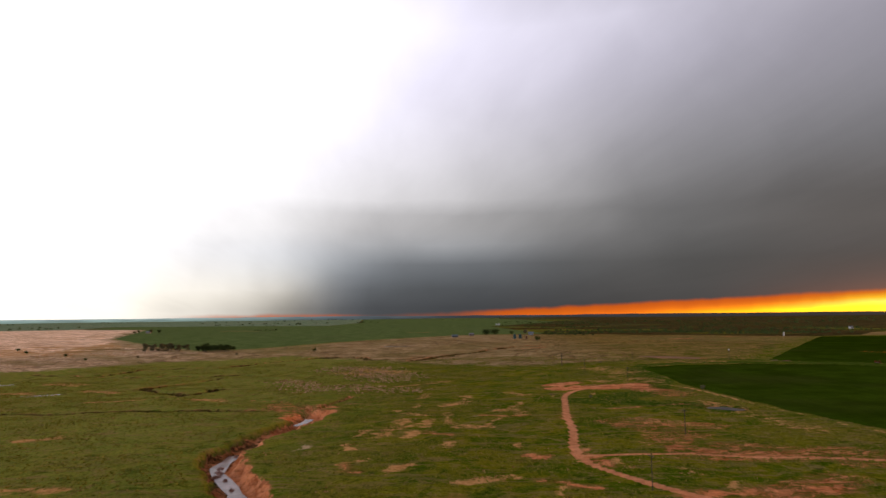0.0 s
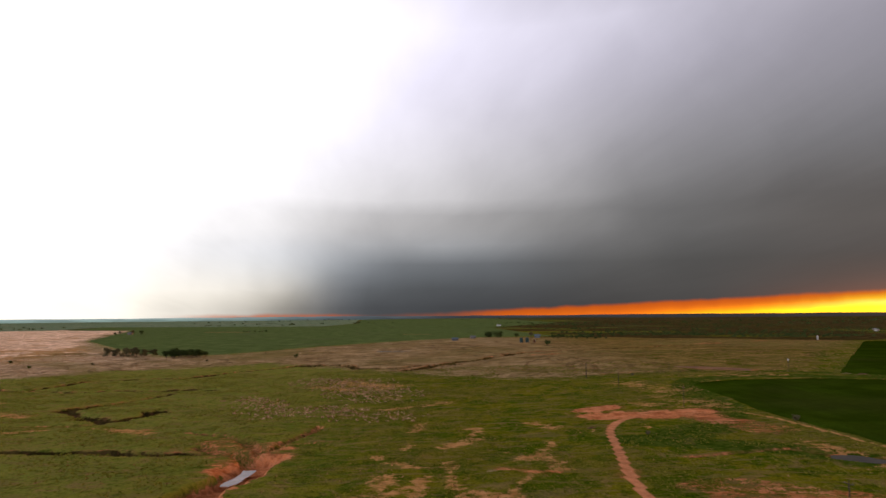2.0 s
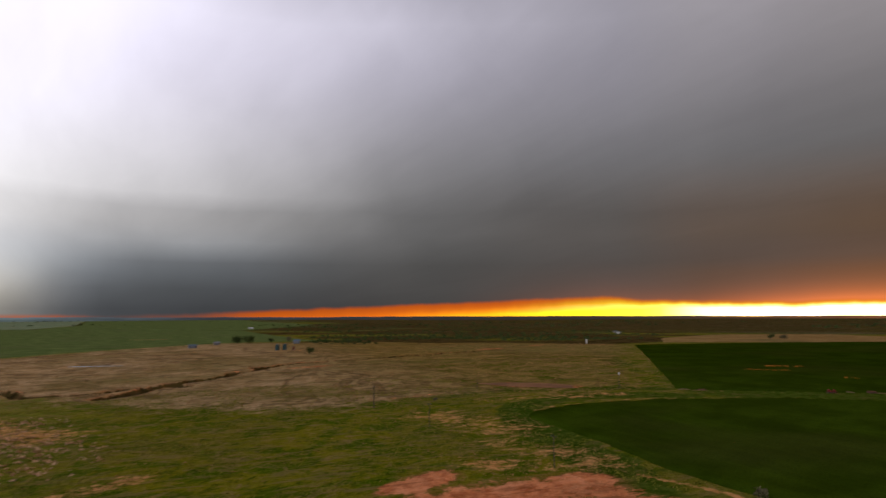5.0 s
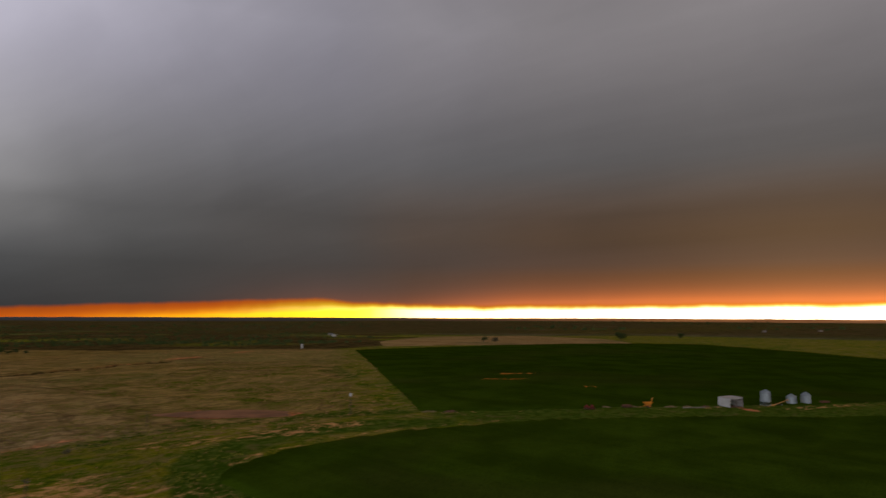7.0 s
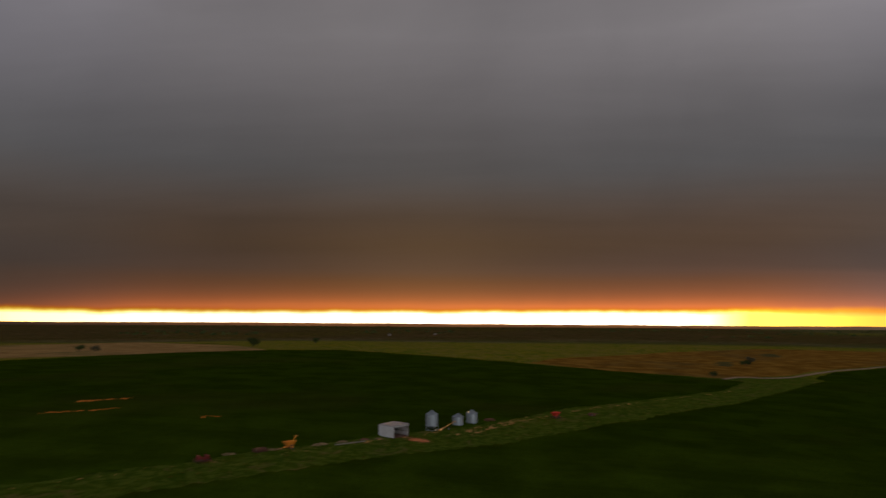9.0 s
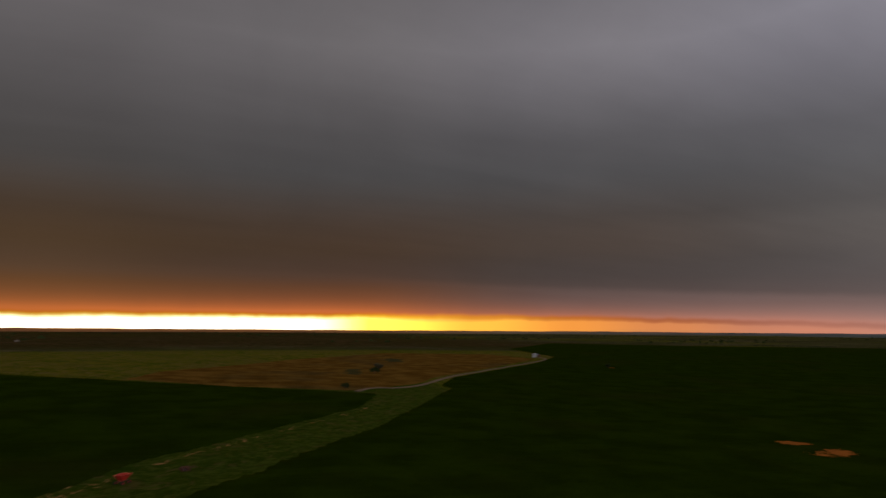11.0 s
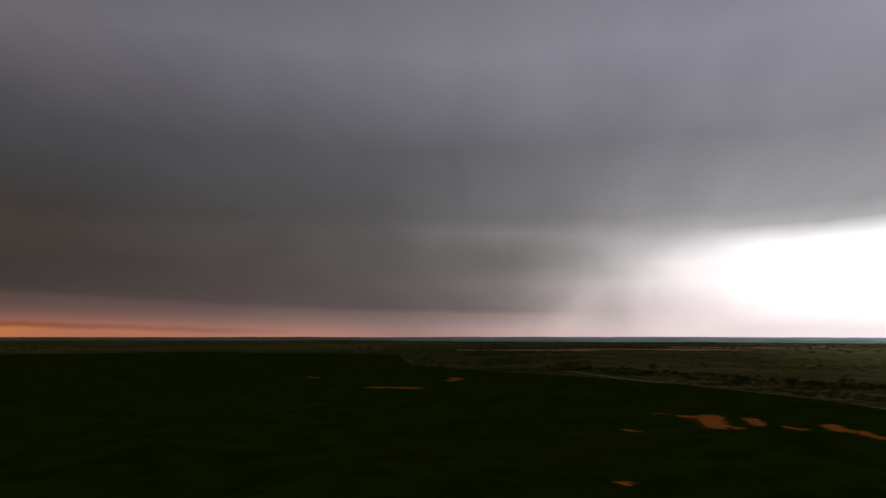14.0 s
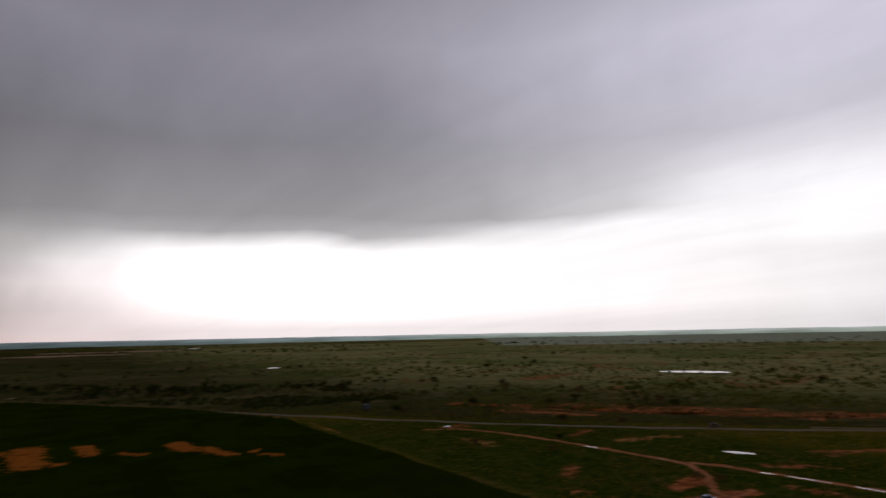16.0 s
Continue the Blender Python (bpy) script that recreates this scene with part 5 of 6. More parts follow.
def shed(x, y, turn_deg):
    """An open-ended metal shed: long side 8 m, open on one end."""
    ob = thing("open_shed", x, y, turn_deg, "white ribbed metal shed open at one end", "shed")
    L, W_, h0 = 5.9, 5.6, 3.0
    part("side_wall", wavy_sheet(bmesh.new(), L, h0, pose(0, -W_ / 2, 0)), WHITE, ob, "white ribbed side wall")
    part("side_wall", wavy_sheet(bmesh.new(), L, h0, pose(0, W_ / 2, 0)), WHITE, ob)
    part("back_wall", wavy_sheet(bmesh.new(), W_, h0 + 0.1, pose(-L / 2, 0, 0, 0, 0, 90)), WHITE, ob)
    bm = box(bmesh.new(), 0, 0, h0 + 0.16, L + 0.24, W_ + 0.3, 0.08, 0.015)
    for v in bm.verts:
        v.co.z += (v.co.y / W_) * 0.24
    for k in range(12):
        xx = -L / 2 + 0.2 + k * (L - 0.4) / 11
        rod(bm, (xx, -W_ / 2 - 0.1, h0 + 0.2 - 0.12), (xx, W_ / 2 + 0.1, h0 + 0.2 + 0.12), 0.03, 0.03, 4)
    part("roof", bm, ROOF_PALE, ob, "flat weathered pale grey roof")
    for yy in (-W_ / 2 + 0.1, 0.0, W_ / 2 - 0.1):
        part("post", box(bmesh.new(), L / 2 - 0.12, yy, h0 / 2, 0.18, 0.18, h0, 0.02), GREYWOOD, ob)
    part("lintel", box(bmesh.new(), L / 2 - 0.1, 0, h0 - 0.12, 0.16, W_, 0.34, 0.02), WHITE, ob)
    part("floor_slab", box(bmesh.new(), 0, 0, 0.02, L, W_, 0.16, 0.02), RUST, ob, "bare earth floor")
    for zz in (1.2, 2.4):
        part("girt", box(bmesh.new(), 0, W_ / 2 - 0.12, zz, L - 0.3, 0.1, 0.14), GREYWOOD, ob)
    return ob


shed(289.8, 348.5, -117)


def auger(x, y):
    ob = thing("grain_auger", x, y, -14, "long faded yellow grain auger leaning on wheels", "grain auger")
    part("tube", rod(bmesh.new(), (0, 0, 0.35), (9.2, 0, 1.7), 0.11, 0.11, 12), YELLOW, ob)
    part("spout", rod(bmesh.new(), (9.1, 0, 1.7), (9.4, 0, 1.2), 0.15, 0.12, 10), YELLOW, ob)
    part("intake", box(bmesh.new(), 0, 0, 0.35, 0.9, 0.7, 0.5, 0.06), YELLOW, ob)
    for s in (-0.9, 0.9):
        part("brace", rod(bmesh.new(), (3.6, s, 0.35), (6.4, 0, 1.25), 0.05, 0.05, 6), RUST, ob)
        w_ = part("wheel", rod(bmesh.new(), (3.6, s - 0.1, 0.35), (3.6, s + 0.1, 0.35), 0.36, 0.36, 18), RUBBER, ob)
        part("rim", rod(bmesh.new(), (3.6, s - 0.12, 0.35), (3.6, s + 0.12, 0.35), 0.17, 0.17, 12), STEEL, w_)
    part("axle", rod(bmesh.new(), (3.6, -0.9, 0.35), (3.6, 0.9, 0.35), 0.05, 0.05, 6), RUST, ob)
    return ob


auger(301, 338)


def wheel(parent, x, y, r, wide, mat=None):
    t = part("wheel", rod(bmesh.new(), (x, y - wide / 2, r), (x, y + wide / 2, r), r, r, 20), RUBBER, parent)
    part("rim", rod(bmesh.new(), (x, y - wide / 2 - 0.02, r), (x, y + wide / 2 + 0.02, r), r * 0.55, r * 0.55, 14), mat or STEEL, t)
    return t


def hopper_tub(bm, l0, w0, l1, w1, z0, z1):
    lo = [bm.verts.new((sx_ * l0 / 2, sy_ * w0 / 2, z0)) for sx_, sy_ in ((-1, -1), (1, -1), (1, 1), (-1, 1))]
    hi = [bm.verts.new((sx_ * l1 / 2, sy_ * w1 / 2, z1)) for sx_, sy_ in ((-1, -1), (1, -1), (1, 1), (-1, 1))]
    rim = [bm.verts.new((sx_ * (l1 / 2 - 0.08), sy_ * (w1 / 2 - 0.08), z1)) for sx_, sy_ in ((-1, -1), (1, -1), (1, 1), (-1, 1))]
    pit = [bm.verts.new((sx_ * (l0 / 2 - 0.08), sy_ * (w0 / 2 - 0.08), z0 + 0.1)) for sx_, sy_ in ((-1, -1), (1, -1), (1, 1), (-1, 1))]
    for a, b in ((lo, hi), (hi, rim), (rim, pit)):
        for i in range(4):
            j = (i + 1) % 4
            bm.faces.new((a[i], a[j], b[j], b[i]))
    bm.faces.new(lo[::-1])
    bm.faces.new(pit)
    return bm


def grain_cart(x, y, turn_deg):
    ob = thing("grain_cart", x, y, turn_deg, "orange grain cart with a raised unloading spout", "grain cart")
    ob.scale = (0.7, 0.7, 0.7)
    part("tub", hopper_tub(bmesh.new(), 1.6, 1.2, 4.0, 2.8, 0.9, 2.5), ORANGE, ob)
    part("frame", box(bmesh.new(), 0, 0, 0.75, 3.6, 1.0, 0.25, 0.04), ORANGE, ob)
    part("tongue", rod(bmesh.new(), (-1.8, 0, 0.7), (-3.6, 0, 0.5), 0.09, 0.07, 6), ORANGE, ob)
    tube = part("unloading_auger", rod(bmesh.new(), (1.7, 0, 1.0), (2.5, 0, 4.1), 0.2, 0.2, 12), ORANGE, ob)
    part("spout", rod(bmesh.new(), (2.45, 0, 4.0), (3.3, 0, 4.15), 0.24, 0.2, 10), YELLOW, tube, "faded yellow spout")
    for s in (-1.3, 1.3):
        wheel(ob, 0.1, s, 0.75, 0.5, ORANGE)
    for s in (-1.2, 0, 1.2):
        part("rib", box(bmesh.new(), s, 0, 2.46, 0.08, 2.86, 0.1), ORANGE, ob)
    return ob


grain_cart(263.5, 366.5, -28)


def tillage_disc(x, y, turn_deg, mat, label, span=4.0, wings=True):
    ob = thing("disc_harrow", x, y, turn_deg, label, "farm implement", "parked implements")
    ob.scale = (0.85, 0.85, 0.85)
    bm = bmesh.new()
    for yy in (-0.95, 0.0, 0.95):
        box(bm, 0, yy, 0.95, span, 0.14, 0.16, 0.02)
    for k in range(4):
        box(bm, (k / 3 - 0.5) * (span - 0.2), 0, 0.93, 0.12, 2.05, 0.14, 0.02)
    part("frame", bm, mat, ob)
    part("tongue", rod(bmesh.new(), (0, -1.0, 0.9), (0, -3.2, 0.55), 0.09, 0.07, 6), mat, ob)
    if wings:
        for s in (-1, 1):
            part("folded_wing", box(bmesh.new(), s * span * 0.30, 0, 1.35, 0.5, 2.0, 0.7, 0.05), mat, ob)
    for row in (-0.8, 0.8):
        gang = part("gang", rod(bmesh.new(), (-span / 2, row, 0.42), (span / 2, row, 0.42), 0.05, 0.05, 6), RUST, ob, "rusted disc gang")
        for i in range(9):
            xx = -span / 2 + span * i / 8
            part("disc", rod(bmesh.new(), (xx - 0.02, row, 0.42), (xx + 0.02, row, 0.42), 0.4, 0.4, 14), RUST, gang)
    for s in (-0.7, 0.7):
        wheel(ob, s, 0, 0.4, 0.25)
    return ob


tillage_disc(243.5, 377, -35, RED, "faded red folded disc harrow at the field edge", 3.6)
tillage_disc(257.5, 371, -30, RUST, "rusty dark disc harrow lying in weeds", 3.4, False)
tillage_disc(325, 328, -40, RUST, "dark rusty implement parked behind the bins", 3.6, False)
tillage_disc(356, 297, 20, RUST, "low dark implement on the grass strip", 2.6, False)


def farm_wagon(x, y, turn_deg):
    ob = thing("farm_wagon", x, y, turn_deg, "bright red gravity wagon on the grass strip", "wagon")
    part("tub", hopper_tub(bmesh.new(), 1.2, 0.9, 3.0, 2.2, 0.75, 2.0), RED_BRIGHT, ob)
    part("chassis", box(bmesh.new(), 0, 0, 0.62, 2.8, 0.9, 0.16, 0.03), RUST, ob)
    part("tongue", rod(bmesh.new(), (1.4, 0, 0.55), (2.6, 0, 0.4), 0.05, 0.05, 6), RUST, ob)
    for a in (-1.0, 1.0):
        for s in (-0.85, 0.85):
            wheel(ob, a, s, 0.38, 0.22, RED_BRIGHT)
    return ob


farm_wagon(344.4, 308.6, -30)


def straw_heap(x, y, turn_deg, l, mat, label):
    """One lumpy low mound."""
    bm = bmesh.new()
    rows = []
    for j in range(9):
        row = []
        for i in range(13):
            u, v = i / 6 - 1, j / 4 - 1
            r = min(1.0, math.hypot(u, v))
            lump = noise.noise(Vector((u * 3 + x, v * 3 + y, 0.3)))
            row.append(bm.verts.new((u * l / 2 * (1 + 0.2 * lump), v * l * 0.22 * (1 + 0.3 * lump), max(0.0, (1 - r * r) * (0.30 + 0.55 * lump)) * min(1.0, l / 4) - 0.05)))
        rows.append(row)
    for a, c in zip(rows, rows[1:]):
        for i in range(12):
            bm.faces.new((a[i], a[i + 1], c[i + 1], c[i]))
    ob = part("straw_heap", bm, mat)
    ob.matrix_basis = pose(x, y, solid(x, y), 0, 0, turn_deg)
    return tagged(ob, label, "heap", "heaps along the field edge")


for hx, hy, hl, mt, lb in ((204, 413, 5, STRAW, "pale heap of straw and brush at a field corner"), (209, 408, 6, RUST, "dark heap of old brush and iron"), (252, 376, 4, STRAW, "pale weathered straw heap"), (261, 369, 4, STRAW, "pale heap of dry weeds"),
                           (271, 362, 5, STRAW, "long low heap of straw"), (276, 358, 4, STRAW, "low pale straw heap in grass"), (281, 354, 3.5, RUST, "brown heap of rotten hay"), (284, 351, 3, STRAW, "small pale straw heap beside the shed")):
    straw_heap(hx, hy, -35, hl, mt, lb)
bm = rod(bmesh.new(), (0, 0, 0.12), (8.5, 0, 0.16), 0.12, 0.12, 10)
pipe = part("irrigation_pipe", bm, GREYWOOD)
straw_heap(45, 281, 10, 3.2, RUST, "dark low brush heap beside the dirt track")
pipe.matrix_basis = pose(272, 358, solid(272, 358), 0, 0, -40)
tagged(pipe, "pale metal pipe lying in the grass", "pipe")


# ---- poles and posts ----
def utility_pole(x, y, h, r, label, lean=0.0, arm=True):
    ob = thing("utility_pole", x, y, 20, label, "utility pole", "line of utility poles")
    part("shaft", rod(bmesh.new(), (0, 0, -0.5), (lean, 0, h), r * 1.1, r * 0.8, 10), WOOD, ob)
    if arm:
        a = part("crossarm", box(bmesh.new(), lean, 0, h - 0.55, 0.12, 1.7, 0.12, 0.02), WOOD, ob)
        for s in (-0.7, 0.0, 0.7):
            part("insulator", rod(bmesh.new(), (lean, s, h - 0.5), (lean, s, h - 0.3), 0.05, 0.04, 8), GREYWOOD, a)
    return ob


utility_pole(75, 428, 8.0, 0.2, "dark weathered utility pole in green pasture", 0.05)
utility_pole(79.5, 380, 7.4, 0.12, "thin weathered utility pole in tan grass")
utility_pole(87, 319, 7.4, 0.11, "thin grey utility pole beside the wheat field")
utility_pole(66, 186, 7.2, 0.11, "thin utility pole among red soil streaks")
utility_pole(40, 132, 7.0, 0.09, "tall thin utility pole beside the dirt track")
utility_pole(127, 452, 4.4, 0.12, "short dark pole near the long pond", 0.1, False)


def tank_on_mast(x, y):
    ob = thing("water_tower", x, y, 30, "small white box on a tall thin mast", "tower")
    for a in range(3):
        t = a / 3 * 2 * math.pi
        part("leg", rod(bmesh.new(), (math.cos(t) * 0.4, math.sin(t) * 0.4, 0), (math.cos(t) * 0.2, math.sin(t) * 0.2, 6.0), 0.05, 0.04, 6), WOOD, ob)
    for z in (1.5, 3.0, 4.5):
        part("brace", lathe(bmesh.new(), [(0.5 - z * 0.05, z - 0.03), (0.54 - z * 0.05, z), (0.5 - z * 0.05, z + 0.03)], 6), WOOD, ob)
    part("tank", lathe(bmesh.new(), [(0, 5.7), (0.42, 5.75), (0.44, 6.5), (0.25, 6.7), (0, 6.75)], 18), WHITE, ob, "small white tank")
    return ob


tank_on_mast(181, 426)


def guard_rail(x, y, turn_deg, n, label):
    ob = thing("guard_rail", x, y, turn_deg, label, "guard rail")
    for i in range(n):
        part("post", box(bmesh.new(), i * 2.0, 0, 0.4, 0.16, 0.16, 1.0, 0.02), WHITE, ob)
    part("rail", box(bmesh.new(), (n - 1), 0.1, 0.75, n * 2.0, 0.07, 0.3, 0.02), STEEL, ob)
    return ob


guard_rail(-6.2, -9.9, 134, 14, "pale steel guard rail at a road culvert")
guard_rail(-9.8, -13.2, 134, 14, "pale steel guard rail at a road culvert")


# ---- vehicles ----
def car(name, x, y, turn_deg, paint, label, pickup, up=0.0):
    ob = thing(name, x, y, turn_deg, label, "pickup truck" if pickup else "car", up=up)
    L = 5.6 if pickup else 4.7
    bm = bmesh.new()
    box(bm, 0, 0, 0.78, L, 1.9, 0.72, 0.12)
    body = part("body", bm, paint, ob)
    bm = bmesh.new()
    cx, cl = (0.25, 2.1) if pickup else (-0.35, 3.0)
    got = bmesh.ops.create_cube(bm, size=1.0)["verts"]
    for v in got:
        top = v.co.z > 0
        v.co = Vector((cx + v.co.x * (cl * (0.72 if top else 1.0)), v.co.y * (1.5 if top else 1.78), 1.12 + (0.7 if top else 0.0)))
    bmesh.ops.bevel(bm, geom=list(bm.edges), offset=0.08, segments=2, affect="EDGES")
    cab = part("cabin", bm, paint, ob)
    for s in (-1, 1):
        part("side_window", box(bmesh.new(), cx, s * 0.83, 1.48, cl * 0.72, 0.05, 0.42, 0.02, Matrix.Identity(4)), GLASS, cab)
    part("windscreen", box(bmesh.new(), 0, 0, 0, 0.05, 1.4, 0.6, 0.02, pose(cx + cl * 0.44, 0, 1.46, 0, -28, 0)), GLASS, cab)
    part("rear_window", box(bmesh.new(), 0, 0, 0, 0.05, 1.35, 0.5, 0.02, pose(cx - cl * 0.44, 0, 1.46, 0, 28, 0)), GLASS, cab)
    for a in (-L * 0.31, L * 0.31):
        for s in (-0.88, 0.88):
            wheel(ob, a, s, 0.37, 0.26)
    for s in (-0.65, 0.65):
        part("headlight", box(bmesh.new(), L / 2 - 0.02, s, 0.88, 0.1, 0.4, 0.2, 0.03), WHITE, ob)
        part("tail_light", box(bmesh.new(), -L / 2 + 0.02, s * 1.2, 0.92, 0.1, 0.2, 0.3, 0.03), RED_BRIGHT, ob)
    for e in (1, -1):
        part("bumper", box(bmesh.new(), e * (L / 2 + 0.03), 0, 0.52, 0.16, 1.8, 0.2, 0.04), STEEL_DARK, ob)
    if pickup:
        part("bed_opening", box(bmesh.new(), -1.75, 0, 1.12, 1.9, 1.55, 0.06, 0.02), STEEL_DARK, body, "dark load bed")
    return ob


car("sport_utility_vehicle", 15.5, -36.3, 132, DARKPAINT, "dark vehicle parked on the gravel road", False, 0.3)
car("pickup_truck", 107.6, 32.4, 160, BLUE, "blue pickup truck parked on bare red soil", True)


def trailer(x, y):
    ob = thing("stock_trailer", x, y, 40, "dark blue box trailer beside brush", "trailer")
    part("box", box(bmesh.new(), 0, 0, 1.7, 5.2, 2.4, 2.4, 0.08), BLUE_BOX, ob)
    part("roof", box(bmesh.new(), 0, 0, 2.95, 5.3, 2.5, 0.1, 0.03), BLUE_BOX, ob)
    for i in range(6):
        part("rib", box(bmesh.new(), -2.2 + i * 0.88, -1.22, 1.7, 0.08, 0.06, 2.2), STEEL_DARK, ob)
    for a in (-0.5, 0.5):
        for s in (-1.1, 1.1):
            wheel(ob, a, s, 0.4, 0.25)
    part("tongue", rod(bmesh.new(), (2.6, 0, 0.6), (4.0, 0, 0.5), 0.07, 0.06, 6), RUST, ob)
    return ob


trailer(93, -190)


# ---- far buildings ----
def farm_building(name, x, y, turn_deg, l, w_, eave, ridge, wall_mat, roof_mat, label, doors=1):
    ob = thing(name, x, y, turn_deg, label, "farm building")
    bm = bmesh.new()
    box(bm, 0, 0, eave / 2, l, w_, eave)
    for s in (-1, 1):
        f = [bm.verts.new((s * l / 2, -w_ / 2, eave)), bm.verts.new((s * l / 2, w_ / 2, eave)), bm.verts.new((s * l / 2, 0, ridge))]
        bm.faces.new(f)
    part("wall", bm, wall_mat, ob)
    bm = bmesh.new()
    for s in (-1, 1):
        a = [bm.verts.new(q) for q in ((-l / 2 - 0.3, s * (w_ / 2 + 0.35), eave - 0.15), (l / 2 + 0.3, s * (w_ / 2 + 0.35), eave - 0.15), (l / 2 + 0.3, 0, ridge + 0.05), (-l / 2 - 0.3, 0, ridge + 0.05))]
        b = [bm.verts.new(v.co + Vector((0, 0, 0.15))) for v in a]
        bm.faces.new(a)
        bm.faces.new(b)
        for i in range(4):
            bm.faces.new((a[i], a[(i + 1) % 4], b[(i + 1) % 4], b[i]))
    part("roof", bm, roof_mat, ob)
    for i in range(doors):
        part("door", box(bmesh.new(), (i - (doors - 1) / 2) * 3.0, -w_ / 2 - 0.04, min(eave, 2.6) / 2, 1.8, 0.1, min(eave, 2.6), 0.02), STEEL_DARK, ob)
    for s in (-0.34, 0.34):
        part("window", box(bmesh.new(), s * l, -w_ / 2 - 0.03, eave * 0.55, 1.1, 0.08, 1.0, 0.02), GLASS, ob)
    return ob


farm_building("barn", 14, 858, 12, 7, 4.5, 2.2, 3.3, ROOF_GREY, ROOF_BLUE, "low barn with a blue roof beside a field")
farm_building("farmhouse", 38, 925, 10, 6, 5, 2.3, 3.5, GREYWOOD, ROOF_GREY, "small white farmhouse near two dark trees")
farm_building("barn", 120, 922, -10, 7, 5, 2.8, 4.2, ROOF_GREY, ROOF_BLUE, "grey-blue barn behind a low hedge", 2)
farm_building("barn", 152, 1880, 0, 11, 7, 3.4, 5, WHITE, WHITE, "long white far barn on the green field")
farm_building("farmhouse", 1000, -92, -35, 5.5, 5, 4.2, 5.4, WHITE, WHITE, "white house at the end of the farm road")
farm_building("shed", 1016, -104, 20, 6, 4, 2.6, 3.6, RUST, ROOF_GREY, "small brown shed beside the white house")
farm_building("farmhouse", 712, 1167, 20, 6, 5, 2.4, 3.6, WHITE, ROOF_GREY, "far white farmhouse above dark scrub")
farm_building("farmhouse", 752, 1234, -10, 6, 5, 2.4, 3.6, GREYWOOD, ROOF_GREY, "far pale farmhouse above dark scrub")
farm_building("barn", 1657, 808, 0, 8, 6, 2.6, 4, GREYWOOD, GREYWOOD, "far pale barn on the eastern plain")
farm_building("barn", 1834, 740, 10, 13, 7, 2.8, 4, GREYWOOD, GREYWOOD, "long far pale barn on the plain")
farm_building("farmhouse", -610, 1377, 0, 9, 7, 3, 4.6, GREYWOOD, ROOF_GREY, "far grey farmhouse among trees")


def upright_tank(x, y, r, h, mat, label, group=""):
    ob = thing("storage_tank", x, y, 0, label, "storage tank", group)
    part("body", lathe(bmesh.new(), [(r, -0.2), (r, h), (r * 0.6, h + r * 0.35), (0, h + r * 0.45)], 24), mat, ob)
    part("base_ring", lathe(bmesh.new(), [(r + 0.2, -0.2), (r + 0.2, 0.25), (r, 0.3)], 24), GRAVEL, ob)
    part("hatch", lathe(bmesh.new(), [(0.35, h + r * 0.36), (0.35, h + r * 0.6), (0, h + r * 0.62)], 10), STEEL, ob)
    part("ladder", box(bmesh.new(), r + 0.12, 0, h / 2, 0.08, 0.5, h), STEEL, ob)
    return ob


upright_tank(404, 794, 0.9, 4.2, WHITE, "tall white storage tank above the wheat field")
upright_tank(82, 775, 1.8, 4.6, TEAL, "dark teal storage tank on red soil", "pair of dark tanks")
upright_tank(88.5, 777, 1.8, 4.5, TEAL, "dark teal storage tank on red soil", "pair of dark tanks")
upright_tank(95, 770, 1.2, 3.0, RUST, "small rusty tank beside dark tanks")


# ---- trees and brush ----
def leaf_mesh(name, seed, tall, wide, blobs, leaves, size, mat):
    """A crown of many small leaf clumps in uneven lobes."""
    r = random.Random(seed)
    lobes = [(Vector((r.uniform(-0.32, 0.32) * wide, r.uniform(-0.32, 0.32) * wide, tall * r.uniform(0.38, 0.8))), wide * r.uniform(0.2, 0.34)) for _ in range(blobs)]
    verts, faces = [], []
    for _ in range(leaves):
        c, rad = r.choice(lobes)
        d = Vector((r.gauss(0, 1), r.gauss(0, 1), r.gauss(0, 0.8))).normalized() * rad * r.uniform(0.45, 1.05)
        p = c + d
        p.z = min(max(p.z, tall * 0.08), tall)
        a = Vector((r.gauss(0, 1), r.gauss(0, 1), r.gauss(0, 0.6))).normalized()
        b = a.cross(Vector((r.gauss(0, 1), r.gauss(0, 1), r.gauss(0, 1)))).normalized()
        s = size * r.uniform(0.6, 1.4)
        n0 = len(verts)
        verts += [tuple(p + a * s), tuple(p + b * s * 0.7), tuple(p - a * s * 0.9), tuple(p - b * s * 0.7 + a * s * 0.2)]
        faces.append((n0, n0 + 1, n0 + 2, n0 + 3))
    me = bpy.data.meshes.new(name)
    me.from_pydata(verts, [], faces)
    me.materials.append(mat)
    return me


def trunk_mesh(seed, tall, wide):
    r = random.Random(seed)
    bm = bmesh.new()
    fork = Vector((r.uniform(-0.1, 0.1), r.uniform(-0.1, 0.1), tall * 0.35))
    rod(bm, (0, 0, -0.3), fork, tall * 0.035 + 0.05, tall * 0.022 + 0.03, 7)
    for i in range(6):
        a = i / 6 * 6.283 + r.uniform(-0.4, 0.4)
        end = Vector((math.cos(a) * wide * 0.33, math.sin(a) * wide * 0.33, tall * r.uniform(0.58, 0.85)))
        rod(bm, fork * r.uniform(0.7, 1.0), end, tall * 0.015 + 0.02, 0.015, 5)
    me = bpy.data.meshes.new("trunk")
    bm.to_mesh(me)
    bm.free()
    me.materials.append(BARK)
    return me


def tree_kind(name, seed, tall, wide, blobs, leaves, size, mat):
    return (name, leaf_mesh("crown", seed, tall, wide, blobs, leaves, size, mat), trunk_mesh(seed, tall, wide))


